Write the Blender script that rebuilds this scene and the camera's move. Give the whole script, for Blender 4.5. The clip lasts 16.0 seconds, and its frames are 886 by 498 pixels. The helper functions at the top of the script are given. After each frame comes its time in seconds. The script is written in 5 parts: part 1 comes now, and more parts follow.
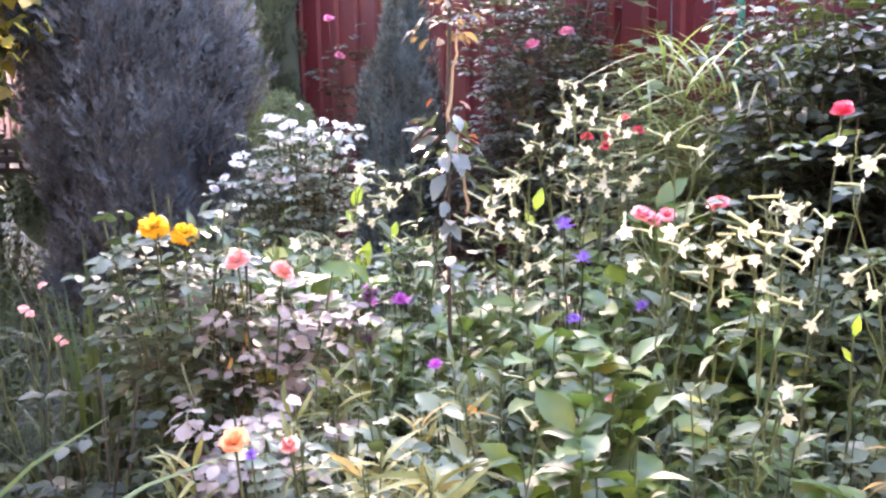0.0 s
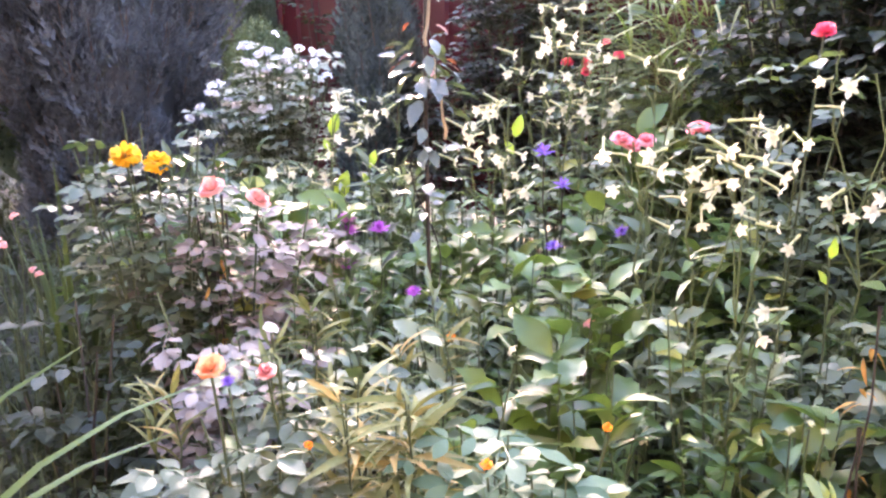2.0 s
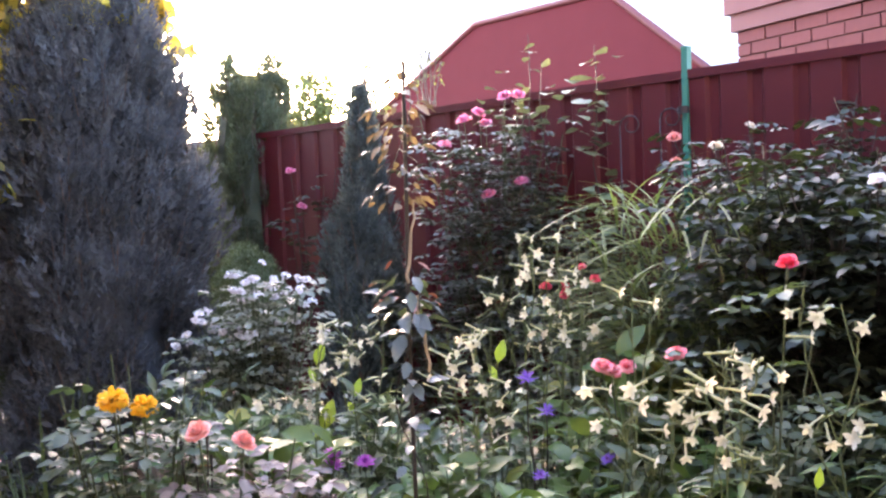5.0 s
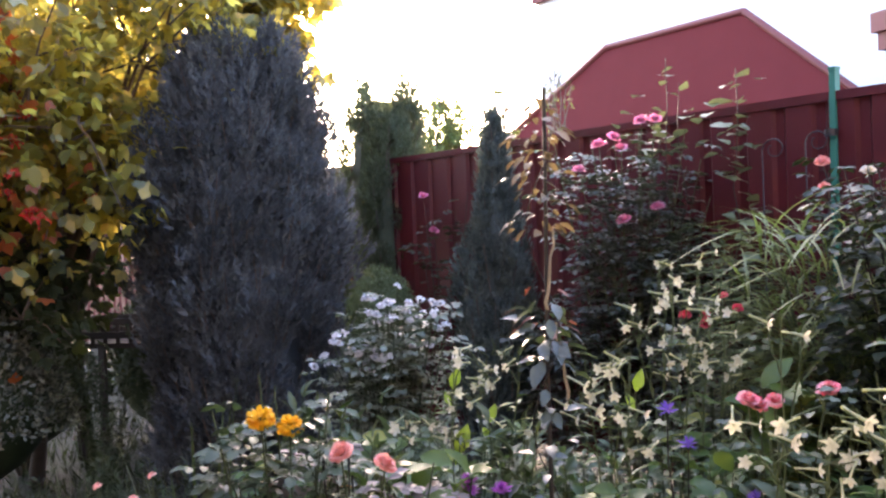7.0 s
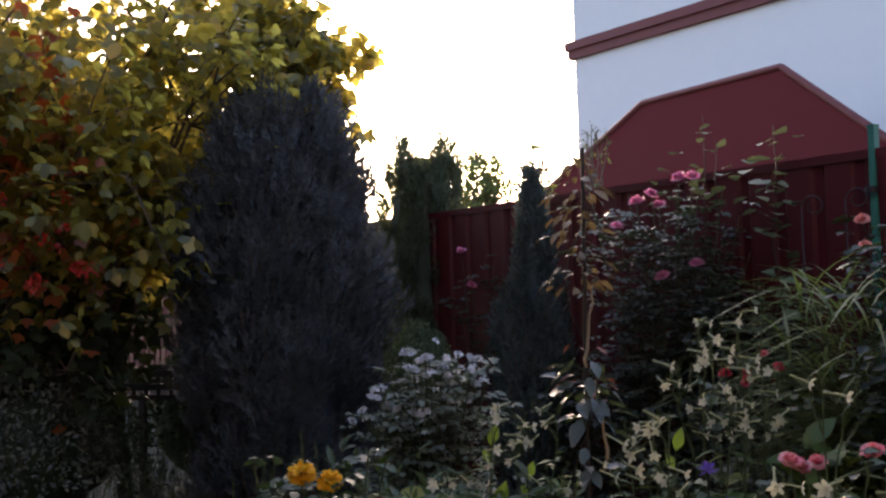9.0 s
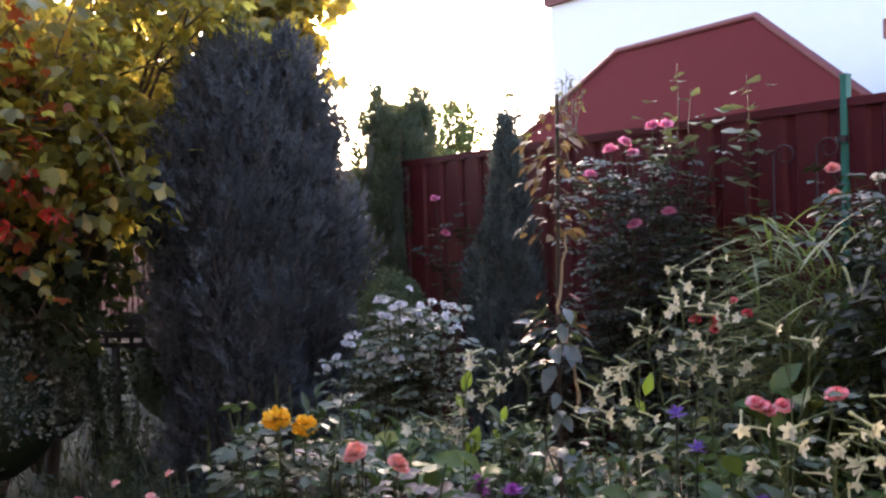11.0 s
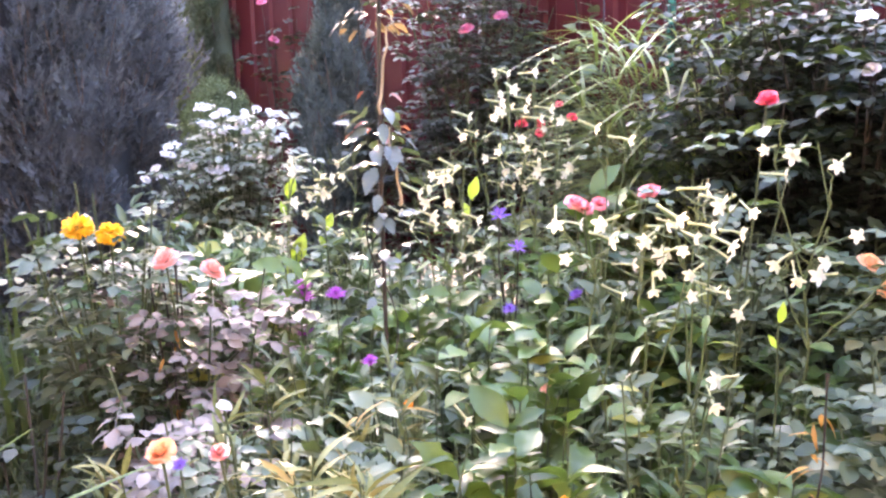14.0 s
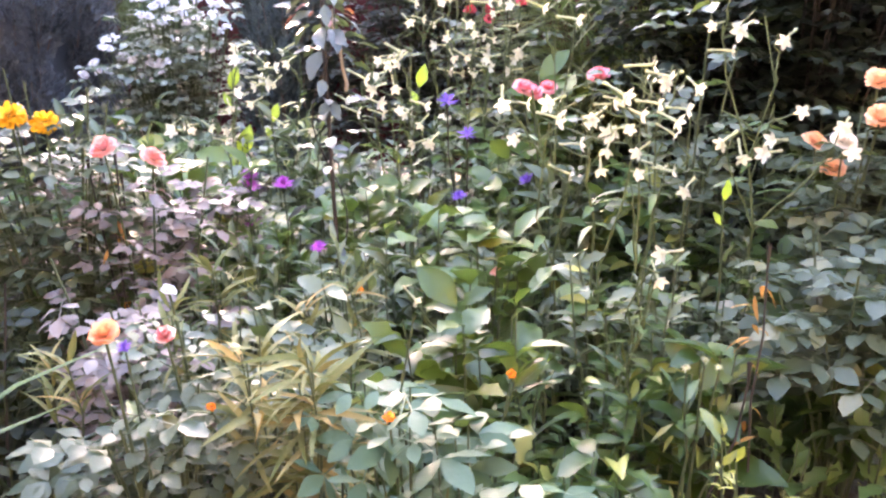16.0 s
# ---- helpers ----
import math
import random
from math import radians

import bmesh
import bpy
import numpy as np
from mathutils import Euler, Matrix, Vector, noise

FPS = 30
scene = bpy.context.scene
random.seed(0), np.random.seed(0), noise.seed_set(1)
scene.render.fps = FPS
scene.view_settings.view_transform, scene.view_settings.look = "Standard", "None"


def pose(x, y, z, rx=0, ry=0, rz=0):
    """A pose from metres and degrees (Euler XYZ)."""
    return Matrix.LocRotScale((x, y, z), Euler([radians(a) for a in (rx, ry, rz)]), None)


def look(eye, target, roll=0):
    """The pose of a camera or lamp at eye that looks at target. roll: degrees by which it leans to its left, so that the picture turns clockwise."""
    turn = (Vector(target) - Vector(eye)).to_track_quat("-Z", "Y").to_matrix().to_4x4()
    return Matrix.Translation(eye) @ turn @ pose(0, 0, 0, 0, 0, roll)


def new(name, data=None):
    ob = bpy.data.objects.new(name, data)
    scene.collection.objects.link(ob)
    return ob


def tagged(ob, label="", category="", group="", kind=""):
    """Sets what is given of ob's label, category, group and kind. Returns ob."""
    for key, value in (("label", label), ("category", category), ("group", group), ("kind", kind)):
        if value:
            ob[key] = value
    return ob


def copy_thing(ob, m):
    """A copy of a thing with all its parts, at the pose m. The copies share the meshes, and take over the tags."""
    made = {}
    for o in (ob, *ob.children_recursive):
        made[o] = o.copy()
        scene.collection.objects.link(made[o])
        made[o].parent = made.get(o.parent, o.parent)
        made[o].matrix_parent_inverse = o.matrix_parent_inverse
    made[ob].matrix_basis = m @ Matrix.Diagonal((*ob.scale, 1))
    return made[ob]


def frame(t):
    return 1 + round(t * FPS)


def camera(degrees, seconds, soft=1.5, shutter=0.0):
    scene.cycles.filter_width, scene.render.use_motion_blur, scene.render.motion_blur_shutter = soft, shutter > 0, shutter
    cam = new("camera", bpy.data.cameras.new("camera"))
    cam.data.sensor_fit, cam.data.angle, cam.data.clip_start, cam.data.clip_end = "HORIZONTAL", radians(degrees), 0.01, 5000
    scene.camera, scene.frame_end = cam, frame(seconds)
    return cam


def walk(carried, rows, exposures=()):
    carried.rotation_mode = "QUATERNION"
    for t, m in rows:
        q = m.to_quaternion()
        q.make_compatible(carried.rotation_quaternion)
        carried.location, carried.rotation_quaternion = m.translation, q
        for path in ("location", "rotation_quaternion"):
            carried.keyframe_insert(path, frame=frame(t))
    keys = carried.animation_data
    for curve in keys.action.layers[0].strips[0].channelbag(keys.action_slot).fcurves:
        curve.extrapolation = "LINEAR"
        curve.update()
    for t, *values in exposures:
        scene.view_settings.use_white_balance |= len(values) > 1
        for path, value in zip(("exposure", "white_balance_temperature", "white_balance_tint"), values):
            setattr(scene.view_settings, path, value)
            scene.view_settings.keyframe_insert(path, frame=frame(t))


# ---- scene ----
# The path: seconds, place, yaw, pitch and roll of the eye
ROWS = [
    (0.0, 0.000, 0.001, 1.198, 0.00, -10.83, -0.99),
    (0.5, 0.001, 0.012, 1.186, -0.33, -12.45, -0.97),
    (1.0, 0.004, 0.018, 1.177, -0.69, -13.91, -1.23),
    (1.5, 0.008, 0.016, 1.179, -0.90, -14.99, -1.18),
    (2.0, 0.010, 0.013, 1.183, -1.02, -15.02, -1.21),
    (2.5, 0.013, 0.011, 1.192, -1.58, -14.23, -0.76),
    (3.0, 0.027, 0.007, 1.213, -2.26, -12.93, -1.32),
    (3.5, 0.036, 0.002, 1.231, -3.63, -9.82, -1.92),
    (6.0, -0.010, -0.025, 1.267, 0.84, -1.18, -2.24),
    (6.5, -0.016, -0.026, 1.265, 3.29, -1.34, -1.89),
    (7.0, -0.020, -0.020, 1.270, 5.28, -0.86, -2.17),
    (7.5, -0.024, -0.021, 1.272, 7.06, 0.53, -1.97),
    (8.0, -0.026, -0.031, 1.275, 7.56, 2.10, -1.72),
    (10.5, -0.023, -0.071, 1.287, 6.87, 2.58, -2.29),
    (11.0, -0.026, -0.055, 1.277, 5.87, -0.74, -1.74),
    (11.5, -0.026, -0.048, 1.269, 5.20, -3.17, -1.59),
    (12.0, -0.025, -0.044, 1.263, 4.21, -5.22, -1.13),
    (12.5, -0.023, -0.036, 1.254, 2.70, -6.88, -0.68),
    (13.0, -0.012, -0.023, 1.245, 0.96, -8.87, -0.81),
    (13.5, 0.005, -0.003, 1.235, -1.26, -10.69, -1.22),
    (14.0, 0.024, 0.015, 1.229, -3.52, -12.20, -1.37),
    (14.5, 0.034, 0.018, 1.222, -5.98, -13.09, -1.36),
    (15.0, 0.040, 0.009, 1.211, -6.85, -13.82, -1.09),
    (15.5, 0.039, 0.010, 1.197, -6.64, -15.72, -1.39),
    (16.0, 0.041, 0.017, 1.185, -6.13, -18.22, -1.79),
]


def eye_pose(x, y, z, yaw, pitch, roll):
    return pose(x, y, z, 0, 0, yaw) @ pose(0, 0, 0, 90 + pitch) @ pose(0, 0, 0, 0, 0, roll)


cam = camera(51.04, 16.0, soft=2.4)
walk(cam, [(t, eye_pose(*row)) for t, *row in ROWS],
     exposures=[(0.0, 5.35, 6900, 36), (1.5, 5.3, 6900, 37), (2.5, 5.35, 6900, 37), (3.5, 5.3, 6850, 36), (5.8, 4.05, 6800, 31), (7.0, 3.9, 6800, 30), (8.0, 2.6, 6750, 28), (9.2, 2.1, 6750, 27),
                (10.5, 2.3, 6750, 27), (11.0, 3.25, 6750, 29), (11.5, 3.9, 6750, 30), (12.0, 4.1, 6800, 32), (12.5, 4.3, 6800, 32), (13.0, 4.75, 6850, 35), (14.0, 5.4, 6900, 36), (15.0, 5.25, 6950, 36), (16.0, 5.25, 6950, 36)])

# ---- light: low evening sun ahead of the camera, hazy sky ----
SUN_AZ, SUN_EL = -10.0, 13.5
world = bpy.data.worlds.new("world")
scene.world = world
world.use_nodes = True
wn = world.node_tree
sky = wn.nodes.new("ShaderNodeTexSky")
sky.sky_type, sky.sun_disc = "NISHITA", False
sky.sun_elevation, sky.sun_rotation = radians(SUN_EL), radians(SUN_AZ)
sky.dust_density, sky.air_density, sky.ozone_density = 2.5, 1.0, 1.5
wn.links.new(sky.outputs[0], wn.nodes["Background"].inputs[0])
wn.nodes["Background"].inputs[1].default_value = 0.15
sun_data = bpy.data.lights.new("sun", "SUN")
sun_data.energy, sun_data.angle, sun_data.color = 1.3, radians(4.0), (1.0, 0.86, 0.66)
sun = new("sun", sun_data)
sun_way = Vector((math.sin(radians(SUN_AZ)) * math.cos(radians(SUN_EL)), math.cos(radians(SUN_AZ)) * math.cos(radians(SUN_EL)), math.sin(radians(SUN_EL))))
sun.matrix_world = look(sun_way * 30, (0, 0, 0))

rng = np.random.default_rng(7)


# ---- materials ----
def shader(name):
    m = bpy.data.materials.new(name)
    m.use_nodes = True
    return m, m.node_tree, m.node_tree.nodes["Principled BSDF"]


def vary(nt, c1, c2, scale=30.0, island=0.6, aged=None):
    """A colour between c1 and c2 by the piece's own chance and a fine noise."""
    n, l = nt.nodes, nt.links
    geo, obj, tex = n.new("ShaderNodeNewGeometry"), n.new("ShaderNodeObjectInfo"), n.new("ShaderNodeTexNoise")
    coord = n.new("ShaderNodeTexCoord")
    l.new(coord.outputs["Object"], tex.inputs["Vector"])
    tex.inputs["Scale"].default_value, tex.inputs["Detail"].default_value = scale, 4.0
    add = n.new("ShaderNodeMath")
    add.operation = "ADD"
    l.new(geo.outputs["Random Per Island"], add.inputs[0])
    l.new(obj.outputs["Random"], add.inputs[1])
    fr = n.new("ShaderNodeMath")
    fr.operation = "FRACT"
    l.new(add.outputs[0], fr.inputs[0])
    mul = n.new("ShaderNodeMath")
    mul.operation, mul.inputs[1].default_value = "MULTIPLY", island
    l.new(fr.outputs[0], mul.inputs[0])
    mad = n.new("ShaderNodeMath")
    mad.operation, mad.inputs[1].default_value = "MULTIPLY_ADD", 1.0 - island
    l.new(tex.outputs["Fac"], mad.inputs[0])
    l.new(mul.outputs[0], mad.inputs[2])
    mix = n.new("ShaderNodeMix")
    mix.data_type = "RGBA"
    mix.inputs[6].default_value, mix.inputs[7].default_value = (*c1, 1), (*c2, 1)
    l.new(mad.outputs[0], mix.inputs[0])
    if aged:
        far = n.new("ShaderNodeMath")
        far.operation, far.inputs[1].default_value, far.inputs[2].default_value = "MULTIPLY_ADD", 9.0, -7.8
        far.use_clamp = True
        l.new(fr.outputs[0], far.inputs[0])
        old = n.new("ShaderNodeMix")
        old.data_type = "RGBA"
        old.inputs[7].default_value = (*aged, 1)
        l.new(far.outputs[0], old.inputs[0])
        l.new(mix.outputs[2], old.inputs[6])
        return old.outputs[2], tex
    return mix.outputs[2], tex


def leafy(name, c1, c2, glow=(0.2, 0.3, 0.04), trans=0.3, rough=0.42, spec=0.5, scale=25.0, bump=0.25, aged=None, uneven=False, island=0.6):
    """Thin leaf or petal: glossy skin, some light passing through."""
    m, nt, p = shader(name)
    n, l = nt.nodes, nt.links
    col, tex = vary(nt, c1, c2, scale, island, aged)
    l.new(col, p.inputs["Base Color"])
    p.inputs["Roughness"].default_value = rough
    p.inputs["Specular IOR Level"].default_value = spec
    b = n.new("ShaderNodeBump")
    b.inputs["Strength"].default_value, b.inputs["Distance"].default_value = bump, 0.004
    l.new(tex.outputs["Fac"], b.inputs["Height"])
    l.new(b.outputs[0], p.inputs["Normal"])
    tr = n.new("ShaderNodeBsdfTranslucent")
    tint = n.new("ShaderNodeMix")
    tint.data_type, tint.inputs[0].default_value = "RGBA", 0.65
    tint.inputs[7].default_value = (*glow, 1)
    l.new(col, tint.inputs[6])
    l.new(tint.outputs[2], tr.inputs["Color"])
    mix = n.new("ShaderNodeMixShader")
    mix.inputs[0].default_value = trans
    # Translucency by chance per leaf, imitating sunlit and shaded leaves
    if uneven:
        geo, power = n.new("ShaderNodeNewGeometry"), n.new("ShaderNodeMath")
        power.operation, power.inputs[1].default_value = "POWER", 0.85
        l.new(geo.outputs["Random Per Island"], power.inputs[0])
        l.new(power.outputs[0], mix.inputs[0])
    l.new(p.outputs[0], mix.inputs[1])
    l.new(tr.outputs[0], mix.inputs[2])
    l.new(mix.outputs[0], n["Material Output"].inputs["Surface"])
    return m


def solid(name, c1, c2, rough=0.7, metal=0.0, scale=12.0, bump=0.3, dist=0.01, spec=0.4):
    m, nt, p = shader(name)
    col, tex = vary(nt, c1, c2, scale, 0.35)
    nt.links.new(col, p.inputs["Base Color"])
    p.inputs["Roughness"].default_value, p.inputs["Metallic"].default_value = rough, metal
    p.inputs["Specular IOR Level"].default_value = spec
    b = nt.nodes.new("ShaderNodeBump")
    b.inputs["Strength"].default_value, b.inputs["Distance"].default_value = bump, dist
    nt.links.new(tex.outputs["Fac"], b.inputs["Height"])
    nt.links.new(b.outputs[0], p.inputs["Normal"])
    return m


M_ROSE = leafy("rose_leaf", (0.024, 0.044, 0.024), (0.115, 0.155, 0.10), trans=0.16, rough=0.42, spec=0.32, aged=(0.14, 0.15, 0.08), scale=6.0, bump=0.5)
M_ROSE_PALE = leafy("pale_rose_leaf", (0.09, 0.12, 0.09), (0.26, 0.29, 0.24), trans=0.25, rough=0.45, spec=0.5)
M_ROSE_FENCE = leafy("climbing_rose_leaf", (0.025, 0.035, 0.03), (0.11, 0.125, 0.105), trans=0.10, rough=0.42, spec=0.5)
# Dark rose leaf, deepened further so its colour holds the fence's shade
M_ROSE_SHADE = leafy("rose_leaf_shade_tone", (0.009, 0.015, 0.009), (0.034, 0.048, 0.031), trans=0.07, rough=0.45, spec=0.26)
M_PURPLE_LEAF = leafy("bronze_leaf", (0.065, 0.055, 0.045), (0.30, 0.265, 0.235), glow=(0.3, 0.15, 0.12), trans=0.18, rough=0.48, spec=0.3, scale=6.0, bump=0.5)
M_NIC = leafy("tobacco_leaf", (0.032, 0.078, 0.018), (0.115, 0.19, 0.056), trans=0.24, rough=0.42, spec=0.36, aged=(0.26, 0.27, 0.06))
M_BED = leafy("bed_leaf", (0.012, 0.042, 0.008), (0.082, 0.15, 0.036), trans=0.24, rough=0.42, spec=0.42, aged=(0.22, 0.24, 0.05))
M_BED_DEEP = leafy("deep_bed_leaf", (0.008, 0.028, 0.005), (0.060, 0.118, 0.022), trans=0.22, rough=0.42, spec=0.4, aged=(0.16, 0.19, 0.04))
# Darkened copy of the bed leaf: the shade is put into its colour
M_SHADE = leafy("leaf_shade_tone", (0.012, 0.02, 0.009), (0.045, 0.058, 0.026), trans=0.06, rough=0.6, spec=0.2)
M_BED_GREY = leafy("bed_leaf_grey", (0.045, 0.078, 0.042), (0.18, 0.225, 0.145), trans=0.22, rough=0.45, spec=0.32)
M_BRIGHT = leafy("bright_leaf", (0.16, 0.28, 0.03), (0.24, 0.38, 0.05), glow=(0.4, 0.6, 0.04), trans=0.45)
M_LILY = leafy("lily_leaf", (0.055, 0.095, 0.024), (0.25, 0.235, 0.10), glow=(0.22, 0.22, 0.06), trans=0.2, rough=0.6, spec=0.2, aged=(0.34, 0.25, 0.09), scale=6.0, bump=0.5)
M_YOUNG = leafy("young_leaf", (0.10, 0.16, 0.03), (0.24, 0.27, 0.06), glow=(0.4, 0.45, 0.06), trans=0.3)
M_STRAP = leafy("strap_leaf", (0.04, 0.085, 0.018), (0.12, 0.17, 0.045), trans=0.25, rough=0.38, spec=0.5)
M_IRIS = leafy("iris_leaf", (0.022, 0.042, 0.016), (0.085, 0.115, 0.055), trans=0.15, rough=0.5, spec=0.3)
M_PEONY = leafy("peony_leaf", (0.028, 0.075, 0.038), (0.078, 0.138, 0.08), trans=0.14, rough=0.5, spec=0.26, scale=6.0, bump=0.5)
M_GRASS = leafy("grass_blade", (0.06, 0.10, 0.025), (0.30, 0.32, 0.13), trans=0.35)


def scaly(name, dark, pale, glow, trans=0.18):
    """Conifer foliage: each branch has its own tone, its shoots vary a little, a noise shifts it in patches."""
    m, nt, p = shader(name)
    n, l = nt.nodes, nt.links
    geo, obj, coord, tex = n.new("ShaderNodeNewGeometry"), n.new("ShaderNodeObjectInfo"), n.new("ShaderNodeTexCoord"), n.new("ShaderNodeTexNoise")
    tex.inputs["Scale"].default_value, tex.inputs["Detail"].default_value = 6.0, 5.0
    l.new(coord.outputs["Object"], tex.inputs["Vector"])
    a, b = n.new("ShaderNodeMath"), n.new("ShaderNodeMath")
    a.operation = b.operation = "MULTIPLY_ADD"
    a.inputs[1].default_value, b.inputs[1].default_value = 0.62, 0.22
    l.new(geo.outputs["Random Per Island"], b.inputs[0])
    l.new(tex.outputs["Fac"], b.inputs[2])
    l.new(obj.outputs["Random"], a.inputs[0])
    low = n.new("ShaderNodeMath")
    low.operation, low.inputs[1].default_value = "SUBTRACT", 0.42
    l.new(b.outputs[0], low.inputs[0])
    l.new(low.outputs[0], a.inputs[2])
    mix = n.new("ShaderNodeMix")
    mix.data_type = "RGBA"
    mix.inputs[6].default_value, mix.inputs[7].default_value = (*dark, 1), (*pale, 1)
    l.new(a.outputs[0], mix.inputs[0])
    l.new(mix.outputs[2], p.inputs["Base Color"])
    p.inputs["Roughness"].default_value, p.inputs["Specular IOR Level"].default_value = 0.6, 0.3
    tr, both = n.new("ShaderNodeBsdfTranslucent"), n.new("ShaderNodeMixShader")
    tr.inputs["Color"].default_value, both.inputs[0].default_value = (*glow, 1), trans
    l.new(p.outputs[0], both.inputs[1])
    l.new(tr.outputs[0], both.inputs[2])
    l.new(both.outputs[0], n["Material Output"].inputs["Surface"])
    return m


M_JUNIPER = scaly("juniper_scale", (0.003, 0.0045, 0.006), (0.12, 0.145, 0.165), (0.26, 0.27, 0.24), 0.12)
M_ARBOR = scaly("arborvitae_scale", (0.010, 0.018, 0.010), (0.105, 0.14, 0.085), (0.22, 0.26, 0.10))
M_JUNIPER_GREEN = scaly("green_juniper_scale", (0.010, 0.018, 0.018), (0.12, 0.16, 0.155), (0.16, 0.2, 0.14), 0.12)
# Thuja green made paler: the sunlit haze over it is in this colour
M_BALL = leafy("dwarf_thuja_hazed", (0.05, 0.085, 0.04), (0.13, 0.175, 0.09), glow=(0.25, 0.3, 0.08), trans=0.15, rough=0.6, spec=0.3, scale=8.0)
M_THUJA = leafy("thuja_scale", (0.022, 0.036, 0.022), (0.075, 0.10, 0.065), glow=(0.25, 0.3, 0.08), trans=0.15, rough=0.6, spec=0.3, scale=8.0, island=0.25)
# Uneven translucency and the bright yellow share stand in for sun through leaves
M_VIBURNUM = leafy("viburnum_leaf", (0.03, 0.045, 0.014), (0.19, 0.18, 0.04), glow=(0.95, 0.78, 0.14), trans=0.66, rough=0.45, aged=(0.42, 0.26, 0.04), uneven=True)
M_AUTUMN = leafy("autumn_leaf", (0.22, 0.035, 0.02), (0.34, 0.12, 0.03), glow=(0.85, 0.2, 0.03), trans=0.55)
M_CLIMBER = leafy("climber_leaf", (0.025, 0.04, 0.035), (0.10, 0.125, 0.115), trans=0.10, rough=0.38, spec=0.5, scale=6.0, bump=0.5)
M_RUSTY = leafy("rusty_leaf", (0.12, 0.035, 0.025), (0.2, 0.08, 0.04), glow=(0.4, 0.12, 0.05), trans=0.2)
M_BIRCH = leafy("far_leaf", (0.06, 0.11, 0.03), (0.16, 0.20, 0.05), glow=(0.4, 0.42, 0.1), trans=0.2, rough=0.6)
M_FADED = leafy("faded_leaf", (0.05, 0.045, 0.025), (0.15, 0.115, 0.06), glow=(0.3, 0.2, 0.08), trans=0.2)
M_PEACH = leafy("peach_petal", (0.82, 0.42, 0.22), (0.90, 0.60, 0.40), glow=(0.9, 0.5, 0.25), trans=0.25, rough=0.6, spec=0.2, bump=0.1)
M_VINE = leafy("vine_leaf", (0.06, 0.095, 0.045), (0.18, 0.215, 0.115), glow=(0.22, 0.26, 0.1), trans=0.18)
M_YEW = leafy("box_leaf", (0.005, 0.010, 0.004), (0.16, 0.17, 0.125), trans=0.05, rough=0.5, island=1.0)
M_PALE_STEM = solid("tobacco_stem", (0.055, 0.085, 0.032), (0.11, 0.145, 0.06), 0.55, scale=60, dist=0.002)
M_STEM = solid("green_stem", (0.03, 0.05, 0.02), (0.085, 0.11, 0.05), 0.6, scale=60, dist=0.002)
M_CANE = solid("brown_cane", (0.016, 0.014, 0.011), (0.045, 0.036, 0.027), 0.7, scale=60, dist=0.002)
M_DRY = solid("dry_stem", (0.25, 0.19, 0.12), (0.42, 0.34, 0.22), 0.8, scale=60, dist=0.002)
M_BARK = solid("bark", (0.06, 0.045, 0.035), (0.16, 0.12, 0.09), 0.9, scale=20, bump=0.8)
M_NIC_STAR = leafy("tobacco_petal", (0.58, 0.59, 0.46), (0.73, 0.72, 0.62), glow=(0.8, 0.76, 0.45), trans=0.3, rough=0.6, spec=0.3, bump=0.1)
M_NIC_TUBE = leafy("tobacco_tube", (0.38, 0.42, 0.22), (0.52, 0.53, 0.34), glow=(0.6, 0.6, 0.2), trans=0.3, rough=0.6, bump=0.1)
M_WHITE = leafy("white_petal", (0.62, 0.62, 0.64), (0.76, 0.75, 0.75), glow=(0.8, 0.8, 0.75), trans=0.25, rough=0.6, spec=0.3, bump=0.1)
M_YELLOW = leafy("yellow_petal", (0.72, 0.32, 0.008), (0.88, 0.56, 0.03), glow=(0.9, 0.5, 0.02), trans=0.25, rough=0.6, spec=0.2, bump=0.1)
M_ORANGE = leafy("orange_petal", (0.78, 0.28, 0.12), (0.92, 0.60, 0.38), glow=(0.9, 0.35, 0.1), trans=0.25, rough=0.6, spec=0.2, bump=0.1)
M_SALMON = leafy("salmon_petal", (0.74, 0.22, 0.20), (0.88, 0.56, 0.48), glow=(0.9, 0.35, 0.3), trans=0.25, rough=0.6, spec=0.2, bump=0.1)
M_BICOLOUR = leafy("red_white_petal", (0.62, 0.04, 0.06), (0.86, 0.78, 0.68), glow=(0.9, 0.5, 0.4), trans=0.2, rough=0.6, spec=0.2, bump=0.1, island=1.0)
M_PINK = leafy("pink_petal", (0.70, 0.13, 0.32), (0.88, 0.50, 0.60), glow=(0.9, 0.25, 0.4), trans=0.25, rough=0.6, spec=0.2, bump=0.1)
M_CORAL = leafy("coral_petal", (0.74, 0.07, 0.15), (0.90, 0.60, 0.58), glow=(0.9, 0.25, 0.25), trans=0.25, rough=0.6, spec=0.2, bump=0.1, island=0.9)
M_RED = leafy("crimson_petal", (0.68, 0.03, 0.10), (0.84, 0.16, 0.22), glow=(0.9, 0.1, 0.15), trans=0.25, rough=0.6, spec=0.2, bump=0.1)
M_PURPLE = leafy("purple_petal", (0.30, 0.05, 0.34), (0.46, 0.14, 0.48), glow=(0.6, 0.1, 0.6), trans=0.2, rough=0.7, spec=0.1, bump=0.1)
M_BLUE = leafy("violet_petal", (0.13, 0.06, 0.34), (0.26, 0.15, 0.47), glow=(0.3, 0.2, 0.7), trans=0.2, rough=0.7, spec=0.1, bump=0.1)
M_MARIGOLD = leafy("marigold_petal", (0.80, 0.18, 0.01), (0.85, 0.30, 0.02), glow=(0.9, 0.3, 0.02), trans=0.2, rough=0.6, spec=0.2, bump=0.1)
